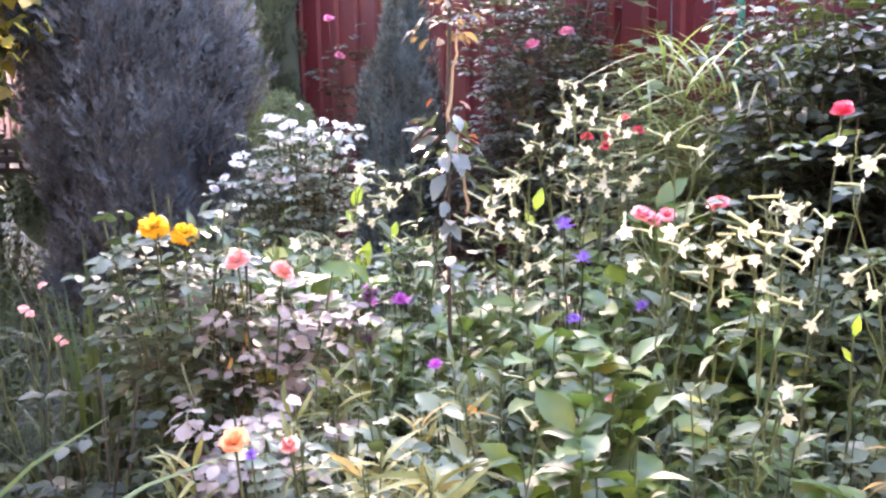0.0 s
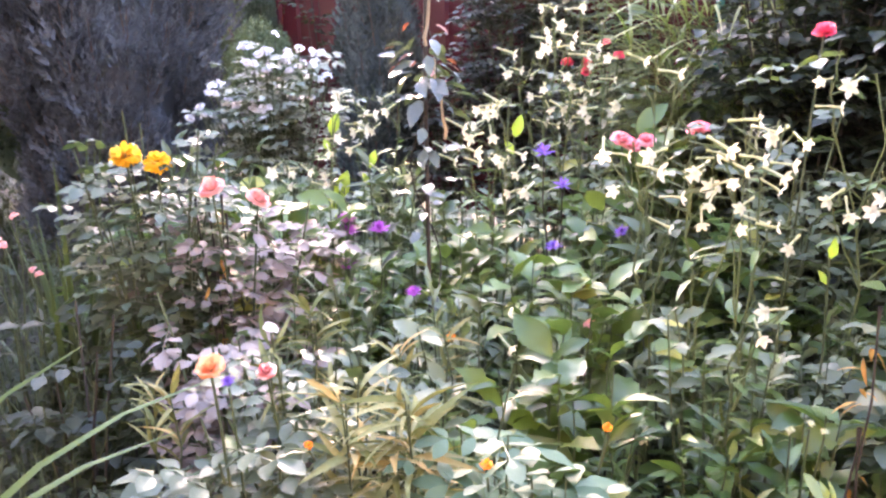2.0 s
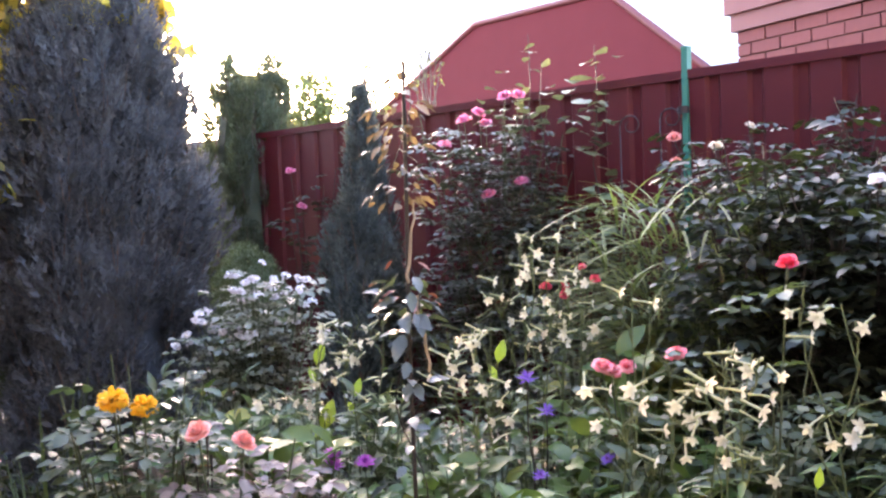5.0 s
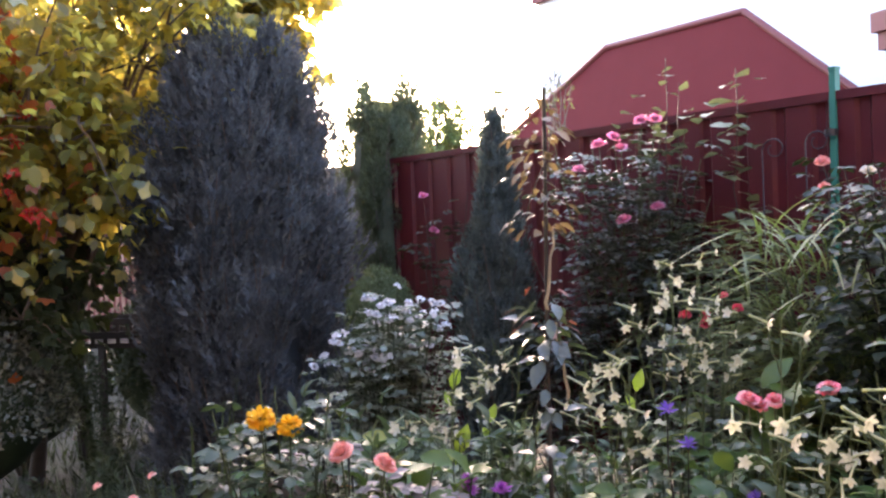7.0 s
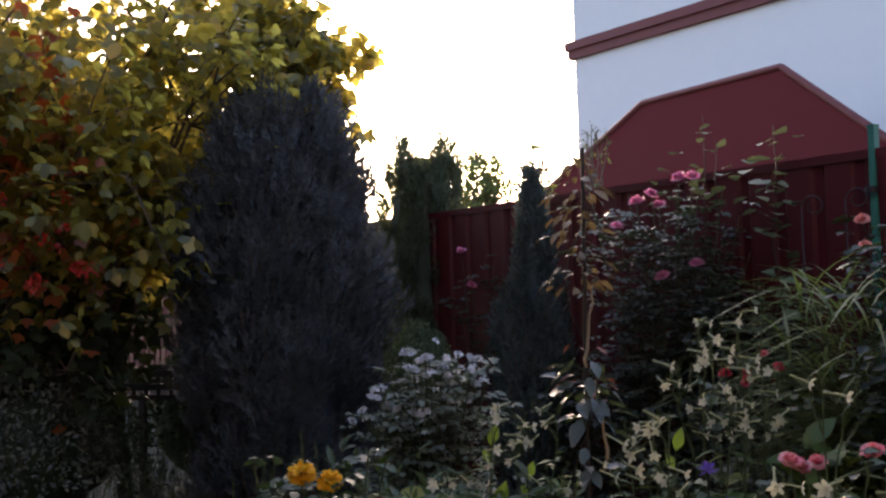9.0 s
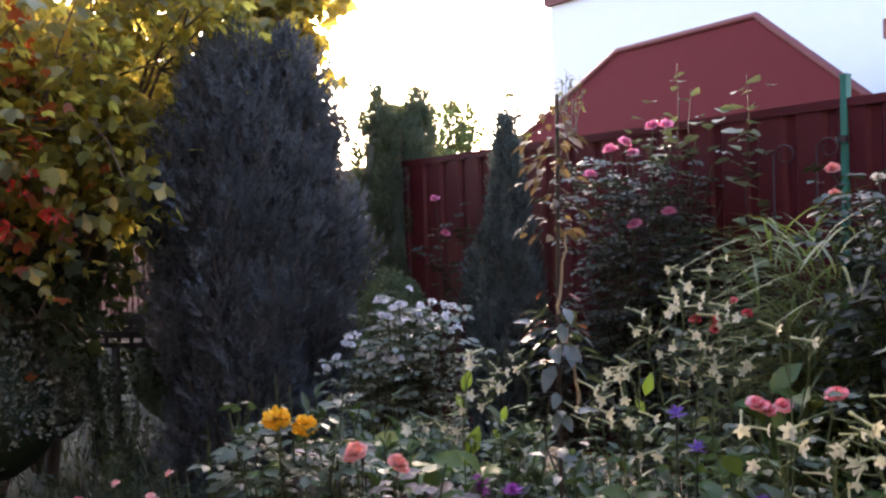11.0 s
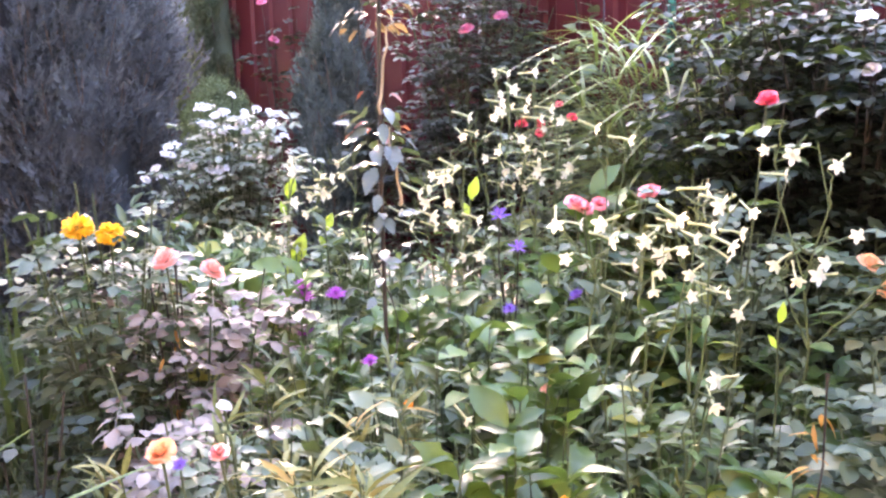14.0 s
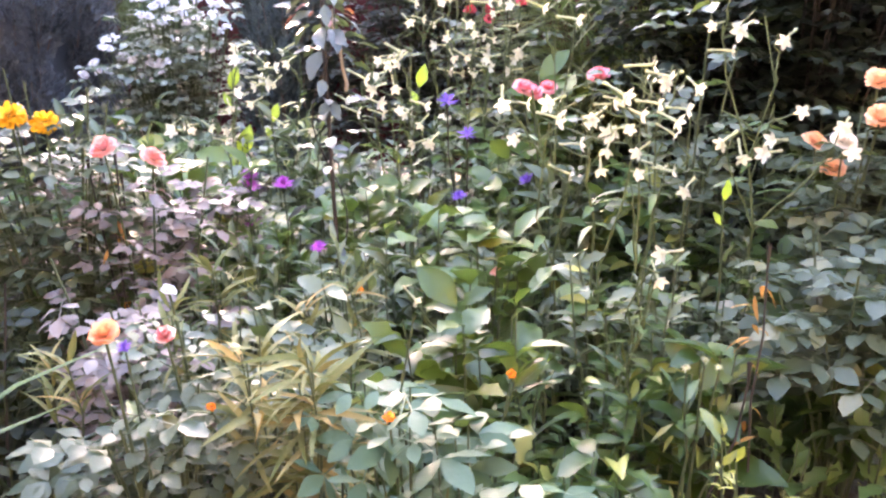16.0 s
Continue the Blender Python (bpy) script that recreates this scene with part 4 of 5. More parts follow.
PEACHES = [ruffled_mesh(M_PEACH, s) for s in (14, 15)]
CREAMS = [ruffled_mesh(M_CREAM, s) for s in (18, 19)]
CORALS = [ruffled_mesh(M_CORAL, s) for s in (20, 21)]
REDS = [ruffled_mesh(M_RED, s) for s in (12, 13)]

WHITE_HEADS = [(-0.6, 3.73, 1.0), (-0.68, 3.72, 0.96), (-0.77, 3.7, 0.88), (-0.86, 3.68, 0.8), (-0.76, 3.7, 0.81), (-0.66, 3.72, 0.8), (-0.7, 3.72, 0.76), (-0.54, 3.74, 0.97), (-0.46, 3.75, 0.95), (-0.41, 3.76, 0.99), (-0.48, 3.75, 0.94), (-0.63, 3.73, 0.75), (-0.44, 3.76, 0.82), (-0.51, 3.75, 0.82), (-0.59, 3.73, 0.93)]
more = [tuple(np.array(WHITE_HEADS[i % len(WHITE_HEADS)]) + rng.normal(size=3) * [0.05, 0.06, 0.04]) for i in range(54)]
rose_bush("white_rose", -0.62, 3.85, 1.0, 0.36, WHITE_HEADS + more, WHITES, "white cluster-flowered rose bush with glossy green leaves", 900, 0.10, mat=M_ROSE_PALE, head=0.036, canes=34, seed=2, single=False)
rose_bush("yellow_rose", -0.61, 2.10, 0.88, 0.20, [(-0.63, 2.0, 0.87), (-0.57, 2.02, 0.85)], YELLOWS, "rose bush with two yellow blooms and grey-green leaves", 210, 0.11, head=0.062, canes=18, seed=3, low=0.5, shoots=[(-0.66, 2.10, 0.96), (-0.63, 2.12, 0.93), (-0.77, 2.08, 0.88), (-0.50, 2.12, 0.91), (-0.46, 2.12, 0.88), (-0.72, 2.02, 0.78), (-0.68, 1.98, 0.74)])
rose_bush("salmon_rose", -0.40, 2.12, 0.76, 0.24, [(-0.43, 1.9, 0.82), (-0.34, 1.92, 0.79)], SALMONS, "rose bush with salmon-pink blooms and bronze young leaves", 130, 0.11, mat=M_PURPLE_LEAF, head=0.046, canes=11, seed=4, low=0.4)
rose_bush("bronze_rose", -0.37, 1.70, 0.66, 0.17, [], SALMONS, "bronze-leaved rose shoots without blooms", 90, 0.11, mat=M_PURPLE_LEAF, canes=11, seed=5, low=0.35)
rose_bush("dark_rose", -0.68, 1.74, 0.60, 0.17, [], SALMONS, "low rose with broad dark blue-green leaves, deepened for shade", 22, 0.14, mat=M_ROSE_SHADE, canes=5, seed=31, low=0.45)
rose_bush("white_rose", -0.24, 1.55, 0.62, 0.10, [(-0.255, 1.48, 0.66)], WHITES[1:], "small rose with one white bloom", 34, 0.10, head=0.026, canes=4, seed=30)
rose_bush("orange_rose", -0.27, 1.34, 0.58, 0.15, [(-0.3, 1.24, 0.69)], ORANGES, "low rose bush with an orange bloom and glossy leaves", 120, 0.115, head=0.039, canes=14, seed=6, low=0.3)
rose_bush("red_white_rose", -0.20, 1.45, 0.60, 0.16, [(-0.24, 1.34, 0.64)], BICOLOURS, "small rose with a red and white bloom", 60, 0.10, head=0.03, canes=5, seed=7)
rose_bush("pink_rose", 0.60, 2.45, 0.78, 0.22, [(0.51, 2.35, 0.83), (0.57, 2.33, 0.83), (0.69, 2.3, 0.86), (0.535, 2.36, 0.815)], CORALS, "rose bush with coral-pink blooms among the tobacco flowers", 80, 0.11, head=0.05, canes=9, seed=8)
rose_bush("crimson_rose", 0.56, 3.15, 0.95, 0.25, [(0.48, 3.06, 0.98), (0.54, 3.05, 0.98), (0.6, 3.04, 1.04), (0.64, 3.03, 1.0), (0.54, 3.05, 0.95)], REDS, "rose bush with small crimson blooms", 110, 0.12, head=0.036, canes=10, seed=9)
rose_bush("red_rose", 0.90, 2.20, 0.98, 0.22, [(0.88, 2.05, 1.1)], REDS, "tall rose stem with one bright red bloom", 80, 0.13, head=0.05, canes=6, seed=10)
rose_bush("apricot_rose", 1.20, 2.05, 0.80, 0.22, around([(1.13, 1.93, 0.68), (1.09, 1.95, 0.74), (1.19, 1.89, 0.88), (1.2, 1.89, 0.8)], 3, 9), PEACHES + PEACHES + CREAMS, "rose bush with apricot-orange and cream blooms", 150, 0.12, head=0.058, canes=10, seed=11)
rose_bush("apricot_rose", 1.02, 1.62, 0.64, 0.22, [], ORANGES, "rose bush without blooms, with grey-green leaves", 110, 0.15, canes=12, seed=21, low=0.5)
# Shrubs by the fence: much of their darkness is shade in the leaf colour
rose_bush("dark_shrub_rose", 1.45, 2.72, 1.42, 0.50, [(1.28, 2.36, 1.15), (1.33, 2.33, 1.17), (1.35, 2.32, 1.27), (1.38, 2.3, 1.26), (1.26, 2.37, 1.28)], WHITES, "large dark-leaved shrub rose, deepened for shade, with a few white blooms", 1350, 0.14, mat=M_ROSE_SHADE, head=0.046, canes=50, seed=12, single=False, low=0.1)
rose_bush("dark_shrub_rose", 1.18, 2.80, 1.44, 0.34, [], WHITES, "dark-leaved shrub rose without blooms, its tone deepened for shade", 1150, 0.12, mat=M_ROSE_SHADE, canes=30, seed=13, single=False, low=0.1)
rose_bush("dark_shrub_rose", 1.75, 2.75, 1.55, 0.55, [], WHITES, "tall dark-leaved shrub rose, its tone deepened for shade", 950, 0.16, mat=M_ROSE_SHADE, canes=36, seed=14, single=False, low=0.05)
rose_bush("fence_rose", 1.46, 3.45, 1.62, 0.42, [(1.03, 3.40, 1.48), (1.035, 3.4, 1.39), (1.19, 3.4, 1.44), (1.32, 3.4, 1.51)], SALMONS + CREAMS, "rose bush with pale pink blooms before the fence", 1300, 0.11, mat=M_ROSE_SHADE, head=0.045, canes=30, seed=15, single=False, low=0.15)
rose_bush("climbing_rose", 0.45, 4.40, 1.72, 0.40, [(0.22, 4.22, 1.54), (0.31, 4.22, 1.65), (0.38, 4.21, 1.68), (0.41, 4.21, 1.63), (0.5, 4.2, 1.75), (0.56, 4.19, 1.75), (0.56, 4.19, 1.36), (0.41, 4.21, 1.31)], PINKS, "climbing rose with pink blooms against the red fence", 1600, 0.10, mat=M_ROSE_FENCE, head=0.062, canes=34, seed=16, single=False, low=0.12, squash=0.5)
rose_bush("climbing_rose", 0.80, 4.25, 1.35, 0.34, [], PINKS, "climbing rose without blooms against the red fence", 900, 0.095, mat=M_ROSE_FENCE, canes=18, seed=17, single=False, low=0.15, squash=0.5)
rose_bush("climbing_rose", 0.14, 4.72, 1.05, 0.24, [], PINKS, "low dark-leaved climbing rose at the foot of the fence", 420, 0.10, mat=M_ROSE_FENCE, canes=12, seed=19, single=False, low=0.1)
rose_bush("climbing_rose", -0.55, 5.75, 1.55, 0.22, [(-0.66, 5.7, 1.52), (-0.6, 5.7, 1.3)], PINKS, "thin climbing rose by the far end of the fence", 120, 0.10, mat=M_ROSE_SHADE, head=0.06, canes=8, seed=18, single=False, squash=0.6)


# ---- flowering tobacco ----
def tobacco(name, x, y, heads, label, leaves=26, seed=1, size=0.125, low=0.04, each=6):
    """Tall sticky stems, broad leaves below, star flowers held out on long tubes."""
    r = np.random.default_rng(seed)
    ob = thing(name, x, y, 0, label, "flowering tobacco", "flowering tobacco plants")
    b = Bag()
    stems = max(1, len(heads) // each)
    order = sorted(range(len(heads)), key=lambda i: heads[i][0])
    stalks = []
    for s in range(stems):
        mine = [heads[i] for i in order[s * len(order) // stems:(s + 1) * len(order) // stems]]
        c = np.mean([rel(h, ob) for h in mine], axis=0)
        hi = max(rel(h, ob)[2] for h in mine)
        foot = np.array([0.35 * c[0], 0.35 * c[1] + 0.02, -0.02])
        line = bend(foot, (c[0], c[1] + 0.05, hi + 0.015), 0.0, 8, 0.016)
        b = Bag()
        b.tube(line, 0.0038, 0.0016, 6)
        stalks.append(line)
        sprays = []
        for p in sorted((np.array(rel(h, ob)) for h in mine), key=lambda p: -p[2]):
            near = [g for g in sprays if abs(g[0][0] - p[0]) < 0.06 and g[0][2] - p[2] < 0.12]
            near[0].append(p) if near else sprays.append([p])
        for g in sprays:
            end = np.mean(g, axis=0) + [0, 0.03, 0]
            end[2] = g[0][2] + 0.012
            off = [end[2] - q[2] - 0.06 - 0.9 * math.hypot(end[0] - q[0], end[1] - q[1]) for q in line]
            start = line[max([1] + [n for n in range(8) if off[n] > 0])]
            u = np.linspace(0, 1, 9)[:, None]
            twig = start + (end - start) * u
            twig[:, :2] = start[:2] + (end - start)[:2] * np.sin(u * 1.5708) ** 1.2
            twig[1:-1] += r.normal(size=(7, 3)) * 0.003
            b.tube(twig, 0.0028, 0.0014, 5)
            for p in g:
                side = r.uniform(0, 2 * np.pi)
                w = np.array([1.0 * math.cos(side), -0.35 - 0.5 * r.random(), r.uniform(-0.55, 0.1)])
                w /= np.linalg.norm(w)
                big = r.uniform(0.60, 0.92)
                back = p - w * 0.066 * big
                i = int(np.argmin(np.abs(twig[:, 2] - back[2] + 0.025)))
                b.tube(bend(twig[i], back, -0.004, 4), 0.0020, 0.0014, 5)
                part("flower", STARS[int(r.integers(4))], ob, "", facing(back, w, big, r.uniform(0, 72)))
                if r.random() < 0.55:
                    q = twig[i] + r.normal(size=3) * [0.03, 0.025, 0.02]
                    b.tube(bend(twig[i], q, 0.0, 3), 0.0018, 0.0012, 4)
                    b.tube([q, q + np.array([0.02 * r.normal(), -0.01, 0.022]), q + np.array([0.03 * r.normal(), -0.02, 0.05])], 0.0026, 0.0014, 5)
        part("stem", b.mesh("stem", M_PALE_STEM), ob)
    one = []
    for t in (LEAF_OVAL, LEAF_LANCE):
        g = Bag()
        g.leaves(t, [(0, 0, 0)], [(0, 1, 0)], [(0, 0, 1)], 1.0)
        one.append(g.mesh("leaf", M_NIC))
    for k in range(int(leaves * stems * 1.3)):
        line = stalks[k % stems]
        s = low + 0.86 * r.random() ** 0.95
        i = min(6, int(s * 7))
        p = line[i] + (line[i + 1] - line[i]) * (s * 7 - i)
        a = r.uniform(0, 2 * np.pi)
        yv = Vector((math.cos(a), math.sin(a), r.uniform(-0.05, 0.65))).normalized()
        xv = yv.cross(Vector((0.2 * r.normal(), 0.2 * r.normal(), 1))).normalized()
        sz = size * (1.15 - 0.75 * s) * r.uniform(0.7, 1.2)
        part("leaf", one[0 if s < 0.6 else 1], ob, m=Matrix.Translation(p) @ Matrix((xv, yv, xv.cross(yv))).transposed().to_4x4() @ scaled(sz))
    return ob


LT = "flowering tobacco with pale cream star-shaped flowers"
tobacco("flowering_tobacco", -0.22, 2.82, around([(-0.24, 2.74, 0.92), (-0.16, 2.75, 0.87), (-0.1, 2.75, 0.87), (-0.16, 2.75, 0.81), (-0.27, 2.74, 0.75), (-0.4, 2.72, 0.71), (-0.33, 2.73, 0.7), (-0.21, 2.74, 0.76), (-0.12, 2.75, 0.69), (0.0, 2.75, 0.72), (-0.04, 2.75, 0.67), (-0.39, 2.72, 0.66), (-0.44, 2.72, 0.71)], 14, 1), LT, 12, 1)
tobacco("flowering_tobacco", 0.20, 2.52, around([(0.15, 2.45, 0.9), (0.21, 2.44, 0.92), (0.19, 2.44, 0.83), (0.25, 2.44, 0.73), (0.15, 2.45, 0.79), (0.09, 2.45, 0.77), (0.23, 2.44, 0.68), (0.27, 2.44, 0.78), (0.21, 2.44, 0.76)], 12, 3), LT, 12, 2)
tobacco("flowering_tobacco", 0.45, 2.95, around([(0.49, 2.86, 1.15), (0.47, 2.86, 1.07), (0.38, 2.88, 1.04), (0.29, 2.89, 1.02), (0.27, 2.89, 0.96), (0.31, 2.88, 0.97), (0.54, 2.85, 1.04), (0.59, 2.84, 0.94), (0.58, 2.84, 0.84), (0.44, 2.87, 0.85), (0.4, 2.87, 0.85), (0.49, 2.86, 0.91), (0.34, 2.88, 0.89), (0.46, 2.86, 0.8), (0.45, 2.87, 0.95), (0.41, 2.87, 1.15), (0.52, 2.85, 0.98), (0.5, 2.86, 0.86), (0.38, 2.88, 0.91)], 26, 2), "tall flowering tobacco thick with cream star-shaped flowers", 10, 3)
tobacco("flowering_tobacco", 0.62, 2.22, [(0.53, 2.20, 1.035), (0.604, 2.17, 1.006)], "single tall flowering tobacco stem with two cream blooms", 14, 4)
tobacco("flowering_tobacco", 0.57, 1.85, around([(0.38, 1.81, 0.81), (0.41, 1.81, 0.88), (0.47, 1.79, 0.85), (0.51, 1.78, 0.8), (0.53, 1.77, 0.85), (0.57, 1.76, 0.88), (0.6, 1.75, 0.83), (0.65, 1.73, 0.88), (0.68, 1.72, 0.82), (0.7, 1.71, 0.87), (0.72, 1.71, 0.91), (0.62, 1.75, 0.74), (0.68, 1.72, 0.75), (0.7, 1.71, 0.71), (0.62, 1.74, 0.86), (0.49, 1.78, 0.74), (0.45, 1.8, 0.88), (0.66, 1.73, 0.92), (0.56, 1.77, 0.82)], 12, 4), "bushy flowering tobacco with many white star-shaped flowers", 14, 5)
tobacco("flowering_tobacco", 0.92, 1.92, [(0.8, 1.86, 1.01), (0.85, 1.84, 1.0), (0.84, 1.85, 0.96), (0.93, 1.81, 0.98), (0.97, 1.79, 0.84), (0.92, 1.81, 0.78), (0.87, 1.83, 0.74), (0.83, 1.85, 0.77), (0.91, 1.82, 0.75), (1.04, 1.75, 0.81), (1.06, 1.74, 0.76)], "tall flowering tobacco with whitish star-shaped flowers", 12, 6)
tobacco("flowering_tobacco", 0.45, 1.66, [(0.16, 1.61, 0.56), (0.4, 1.58, 0.39), (0.59, 1.52, 0.65), (0.59, 1.52, 0.6)], "low flowering tobacco with a few white stars", 10, 7, each=1)
tobacco("flowering_tobacco", -0.22, 2.30, [(-0.22, 2.24, 0.61), (-0.22, 2.24, 0.56)], "low flowering tobacco with two white stars beside the asters", 10, 8)


# ---- asters, cornflowers, clematis, marigolds, pinks ----
def posy(name, x, y, heads, meshes, size, label, category, leafmat=None, leaves=40, leafsize=0.07, template=None, seed=1, group="", upward=0.9, stem=None):
    """Slim stems, narrow leaves up them, a flower at each stem's end."""
    r = np.random.default_rng(seed)
    ob = thing(name, x, y, 0, label, category, group)
    b, g = Bag(), Bag()
    lines = []
    for k, h in enumerate(heads):
        p = np.array(rel(h, ob))
        foot = np.array([0.3 * p[0], 0.3 * p[1], -0.02])
        line = bend(foot, p - [0, 0, 0.008], 0, 7, 0.006)
        b = Bag()
        b.tube(line, 0.0042, 0.0018, 5)
        part("stem", b.mesh("stem", stem or M_STEM), ob)
        lines.append(line)
        w = TO_EYE * r.uniform(0.2, 0.6) + np.array([0.25 * r.normal(), 0, upward])
        part("flower", meshes[k % len(meshes)], ob, "", facing(p, w, size * r.uniform(0.88, 1.12), r.uniform(0, 90)))
    one = Bag()
    one.leaves(template or LEAF_LANCE, [(0, 0, 0)], [(0, 1, 0)], [(0, 0, 1)], 1.0)
    one = one.mesh("leaf", leafmat or M_BED)
    for k in range(leaves):
        line = lines[k % len(lines)]
        s = 0.1 + 0.85 * r.random()
        i = min(5, int(s * 6))
        p = line[i] + (line[i + 1] - line[i]) * (s * 6 - i)
        a = r.uniform(0, 2 * np.pi)
        yv = Vector((math.cos(a), math.sin(a), r.uniform(0.0, 0.9))).normalized()
        xv = yv.cross(Vector((0.2 * r.normal(), 0.2 * r.normal(), 1))).normalized()
        part("leaf", one, ob, m=Matrix.Translation(p) @ Matrix((xv, yv, xv.cross(yv))).transposed().to_4x4() @ scaled(leafsize * r.uniform(0.6, 1.2)))
    return ob


ASTER, CORN, CLEM = [daisy_mesh(M_PURPLE, s) for s in (1, 2)], [daisy_mesh(M_BLUE, s, 14) for s in (3, 4)], [daisy_mesh(M_BLUE, 31, 8), daisy_mesh(M_BLUE, 32, 7)]
MARI, DIAN = [pompon_mesh(M_MARIGOLD, 41, 50)], [open_mesh(M_SALMON, 42, ((5, 0.7, 40), (6, 1.0, 15)))]
posy("aster", -0.17, 2.33, [(-0.19, 2.29, 0.65), (-0.19, 2.29, 0.62), (-0.11, 2.3, 0.62), (-0.19, 2.29, 0.53)], ASTER, 0.056, "purple asters on slim leafy stems", "aster", seed=1, leaves=60, upward=2.2)
posy("aster", -0.02, 1.95, [(-0.02, 1.9, 0.58)], ASTER, 0.034, "single magenta aster bud on a leafy stem", "aster", seed=2, leaves=26)
posy("cornflower", 0.42, 2.30, [(0.5, 2.25, 0.61), (0.33, 2.28, 0.57)], CORN, 0.044, "violet-blue cornflowers on thin stems", "cornflower", seed=3, leaves=40)
posy("clematis", 0.36, 2.55, [(0.33, 2.48, 0.78), (0.38, 2.47, 0.69)], CLEM, 0.054, "violet clematis blooms among the tobacco", "clematis", seed=4, leaves=40, stem=M_CANE)
posy("marigold", 0.10, 1.90, [(0.06, 2.0, 0.44)], MARI, 0.022, "small orange marigolds low in the bed", "marigold", seed=5, leaves=26, leafsize=0.06)
posy("marigold", 0.12, 1.35, [(0.06, 2.02, 0.44), (0.29, 1.36, 0.52), (-0.17, 1.25, 0.56), (0.08, 1.1, 0.6)], MARI, 0.015, "small orange marigolds among broad leaves", "marigold", seed=6, leaves=30, leafsize=0.06)
# Leaves darkened for the shaded corner through their colour
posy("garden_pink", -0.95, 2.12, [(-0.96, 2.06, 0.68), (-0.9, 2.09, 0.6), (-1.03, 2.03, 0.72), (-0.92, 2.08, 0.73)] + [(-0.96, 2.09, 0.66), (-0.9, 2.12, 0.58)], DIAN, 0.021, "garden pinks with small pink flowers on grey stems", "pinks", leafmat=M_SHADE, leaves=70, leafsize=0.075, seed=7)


posy("garden_pink", 0.38, 2.00, [(0.37, 1.95, 0.48)], DIAN, 0.030, "single faded salmon-pink flower low in the bed", "pinks", seed=8, leaves=14)
# Leaf colour again carries the border's shade
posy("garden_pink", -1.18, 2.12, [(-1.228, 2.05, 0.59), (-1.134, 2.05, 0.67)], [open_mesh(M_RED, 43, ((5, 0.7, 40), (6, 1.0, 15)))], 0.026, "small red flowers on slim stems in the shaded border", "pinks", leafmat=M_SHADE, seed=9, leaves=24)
posy("cornflower", -0.29, 1.36, [(-0.29, 1.30, 0.64)], CORN, 0.024, "single small violet flower beside the orange rose", "cornflower", seed=10, leaves=12)
posy("milfoil", 0.61, 1.40, [(0.61, 1.35, 0.52), (0.64, 1.36, 0.50), (0.58, 1.35, 0.51)], [daisy_mesh(M_NIC_TUBE, 44, 12)], 0.018, "pale green fading flower heads on slim stems", "milfoil", seed=11, leaves=16)


# ---- foliage plants ----
def leafy_plant(name, x, y, height, rad, mat, template, label, leaves=60, size=0.12, seed=1, stems=7, category="plant", group="", up=0.6, low=0.1, single=False, wide=None):
    """A clump of upright stems clothed in leaves."""
    r = np.random.default_rng(seed)
    ob = thing(name, x, y, 0, label, category, group)
    b, g = Bag(), Bag()
    pos, way, ups, sz = [], [], [], []
    lines = []
    for s in range(stems):
        a, q = r.uniform(0, 2 * np.pi), rad * math.sqrt(r.random())
        lines.append(bend((0.4 * q * math.cos(a), 0.4 * q * math.sin(a), -0.02), (q * math.cos(a), q * math.sin(a), height * r.uniform(0.75, 1.0)), 0, 6, 0.008))
        b = Bag()
        b.tube(lines[-1], 0.0032, 0.0014, 5)
        part("stem", b.mesh("stem", M_STEM), ob)
    for k in range(leaves):
        line = lines[k % stems]
        s = low + (1 - low) * r.random() ** 0.8
        i = min(4, int(s * 5))
        p = line[i] + (line[i + 1] - line[i]) * (s * 5 - i)
        a = k * 2.4 + r.normal() * 1.2
        pos.append(p)
        way.append((math.cos(a), math.sin(a), up * r.uniform(0.2, 1.3) * (0.5 + s)))
        ups.append((0.5 * r.normal(), 0.5 * r.normal(), 1))
        sz.append(size * r.uniform(0.65, 1.2) * (1.15 - 0.35 * s))
    kinds = template if isinstance(template, list) else [template]
    if single:
        one = []
        for t in kinds:
            g = Bag()
            g.leaves(t, [(0, 0, 0)], [(0, 1, 0)], [(0, 0, 1)], 1.0)
            one.append(g.mesh("leaf", mat))
        for k in range(leaves):
            yv = Vector(way[k]).normalized()
            xv = yv.cross(Vector(ups[k])).normalized()
            part("leaf", one[k % len(one)], ob, m=Matrix.Translation(pos[k]) @ Matrix((xv, yv, xv.cross(yv))).transposed().to_4x4() @ scaled(sz[k]))
    else:
        for q, t in enumerate(kinds):
            g.leaves(t, pos[q::len(kinds)], way[q::len(kinds)], ups[q::len(kinds)], np.array(sz[q::len(kinds)]))
        tagged(part("foliage", g.mesh("foliage", mat), ob), kind="stuff")
    return ob


# Lilies with whorled narrow leaves
LEAF_LILY = [leaf(6, 0.15, 0.35, 0.6, 0.35, bow=0.08), leaf(6, 0.13, 0.3, 0.85, 0.35, bow=-0.12), leaf(6, 0.18, 0.45, 0.4, 0.4)]
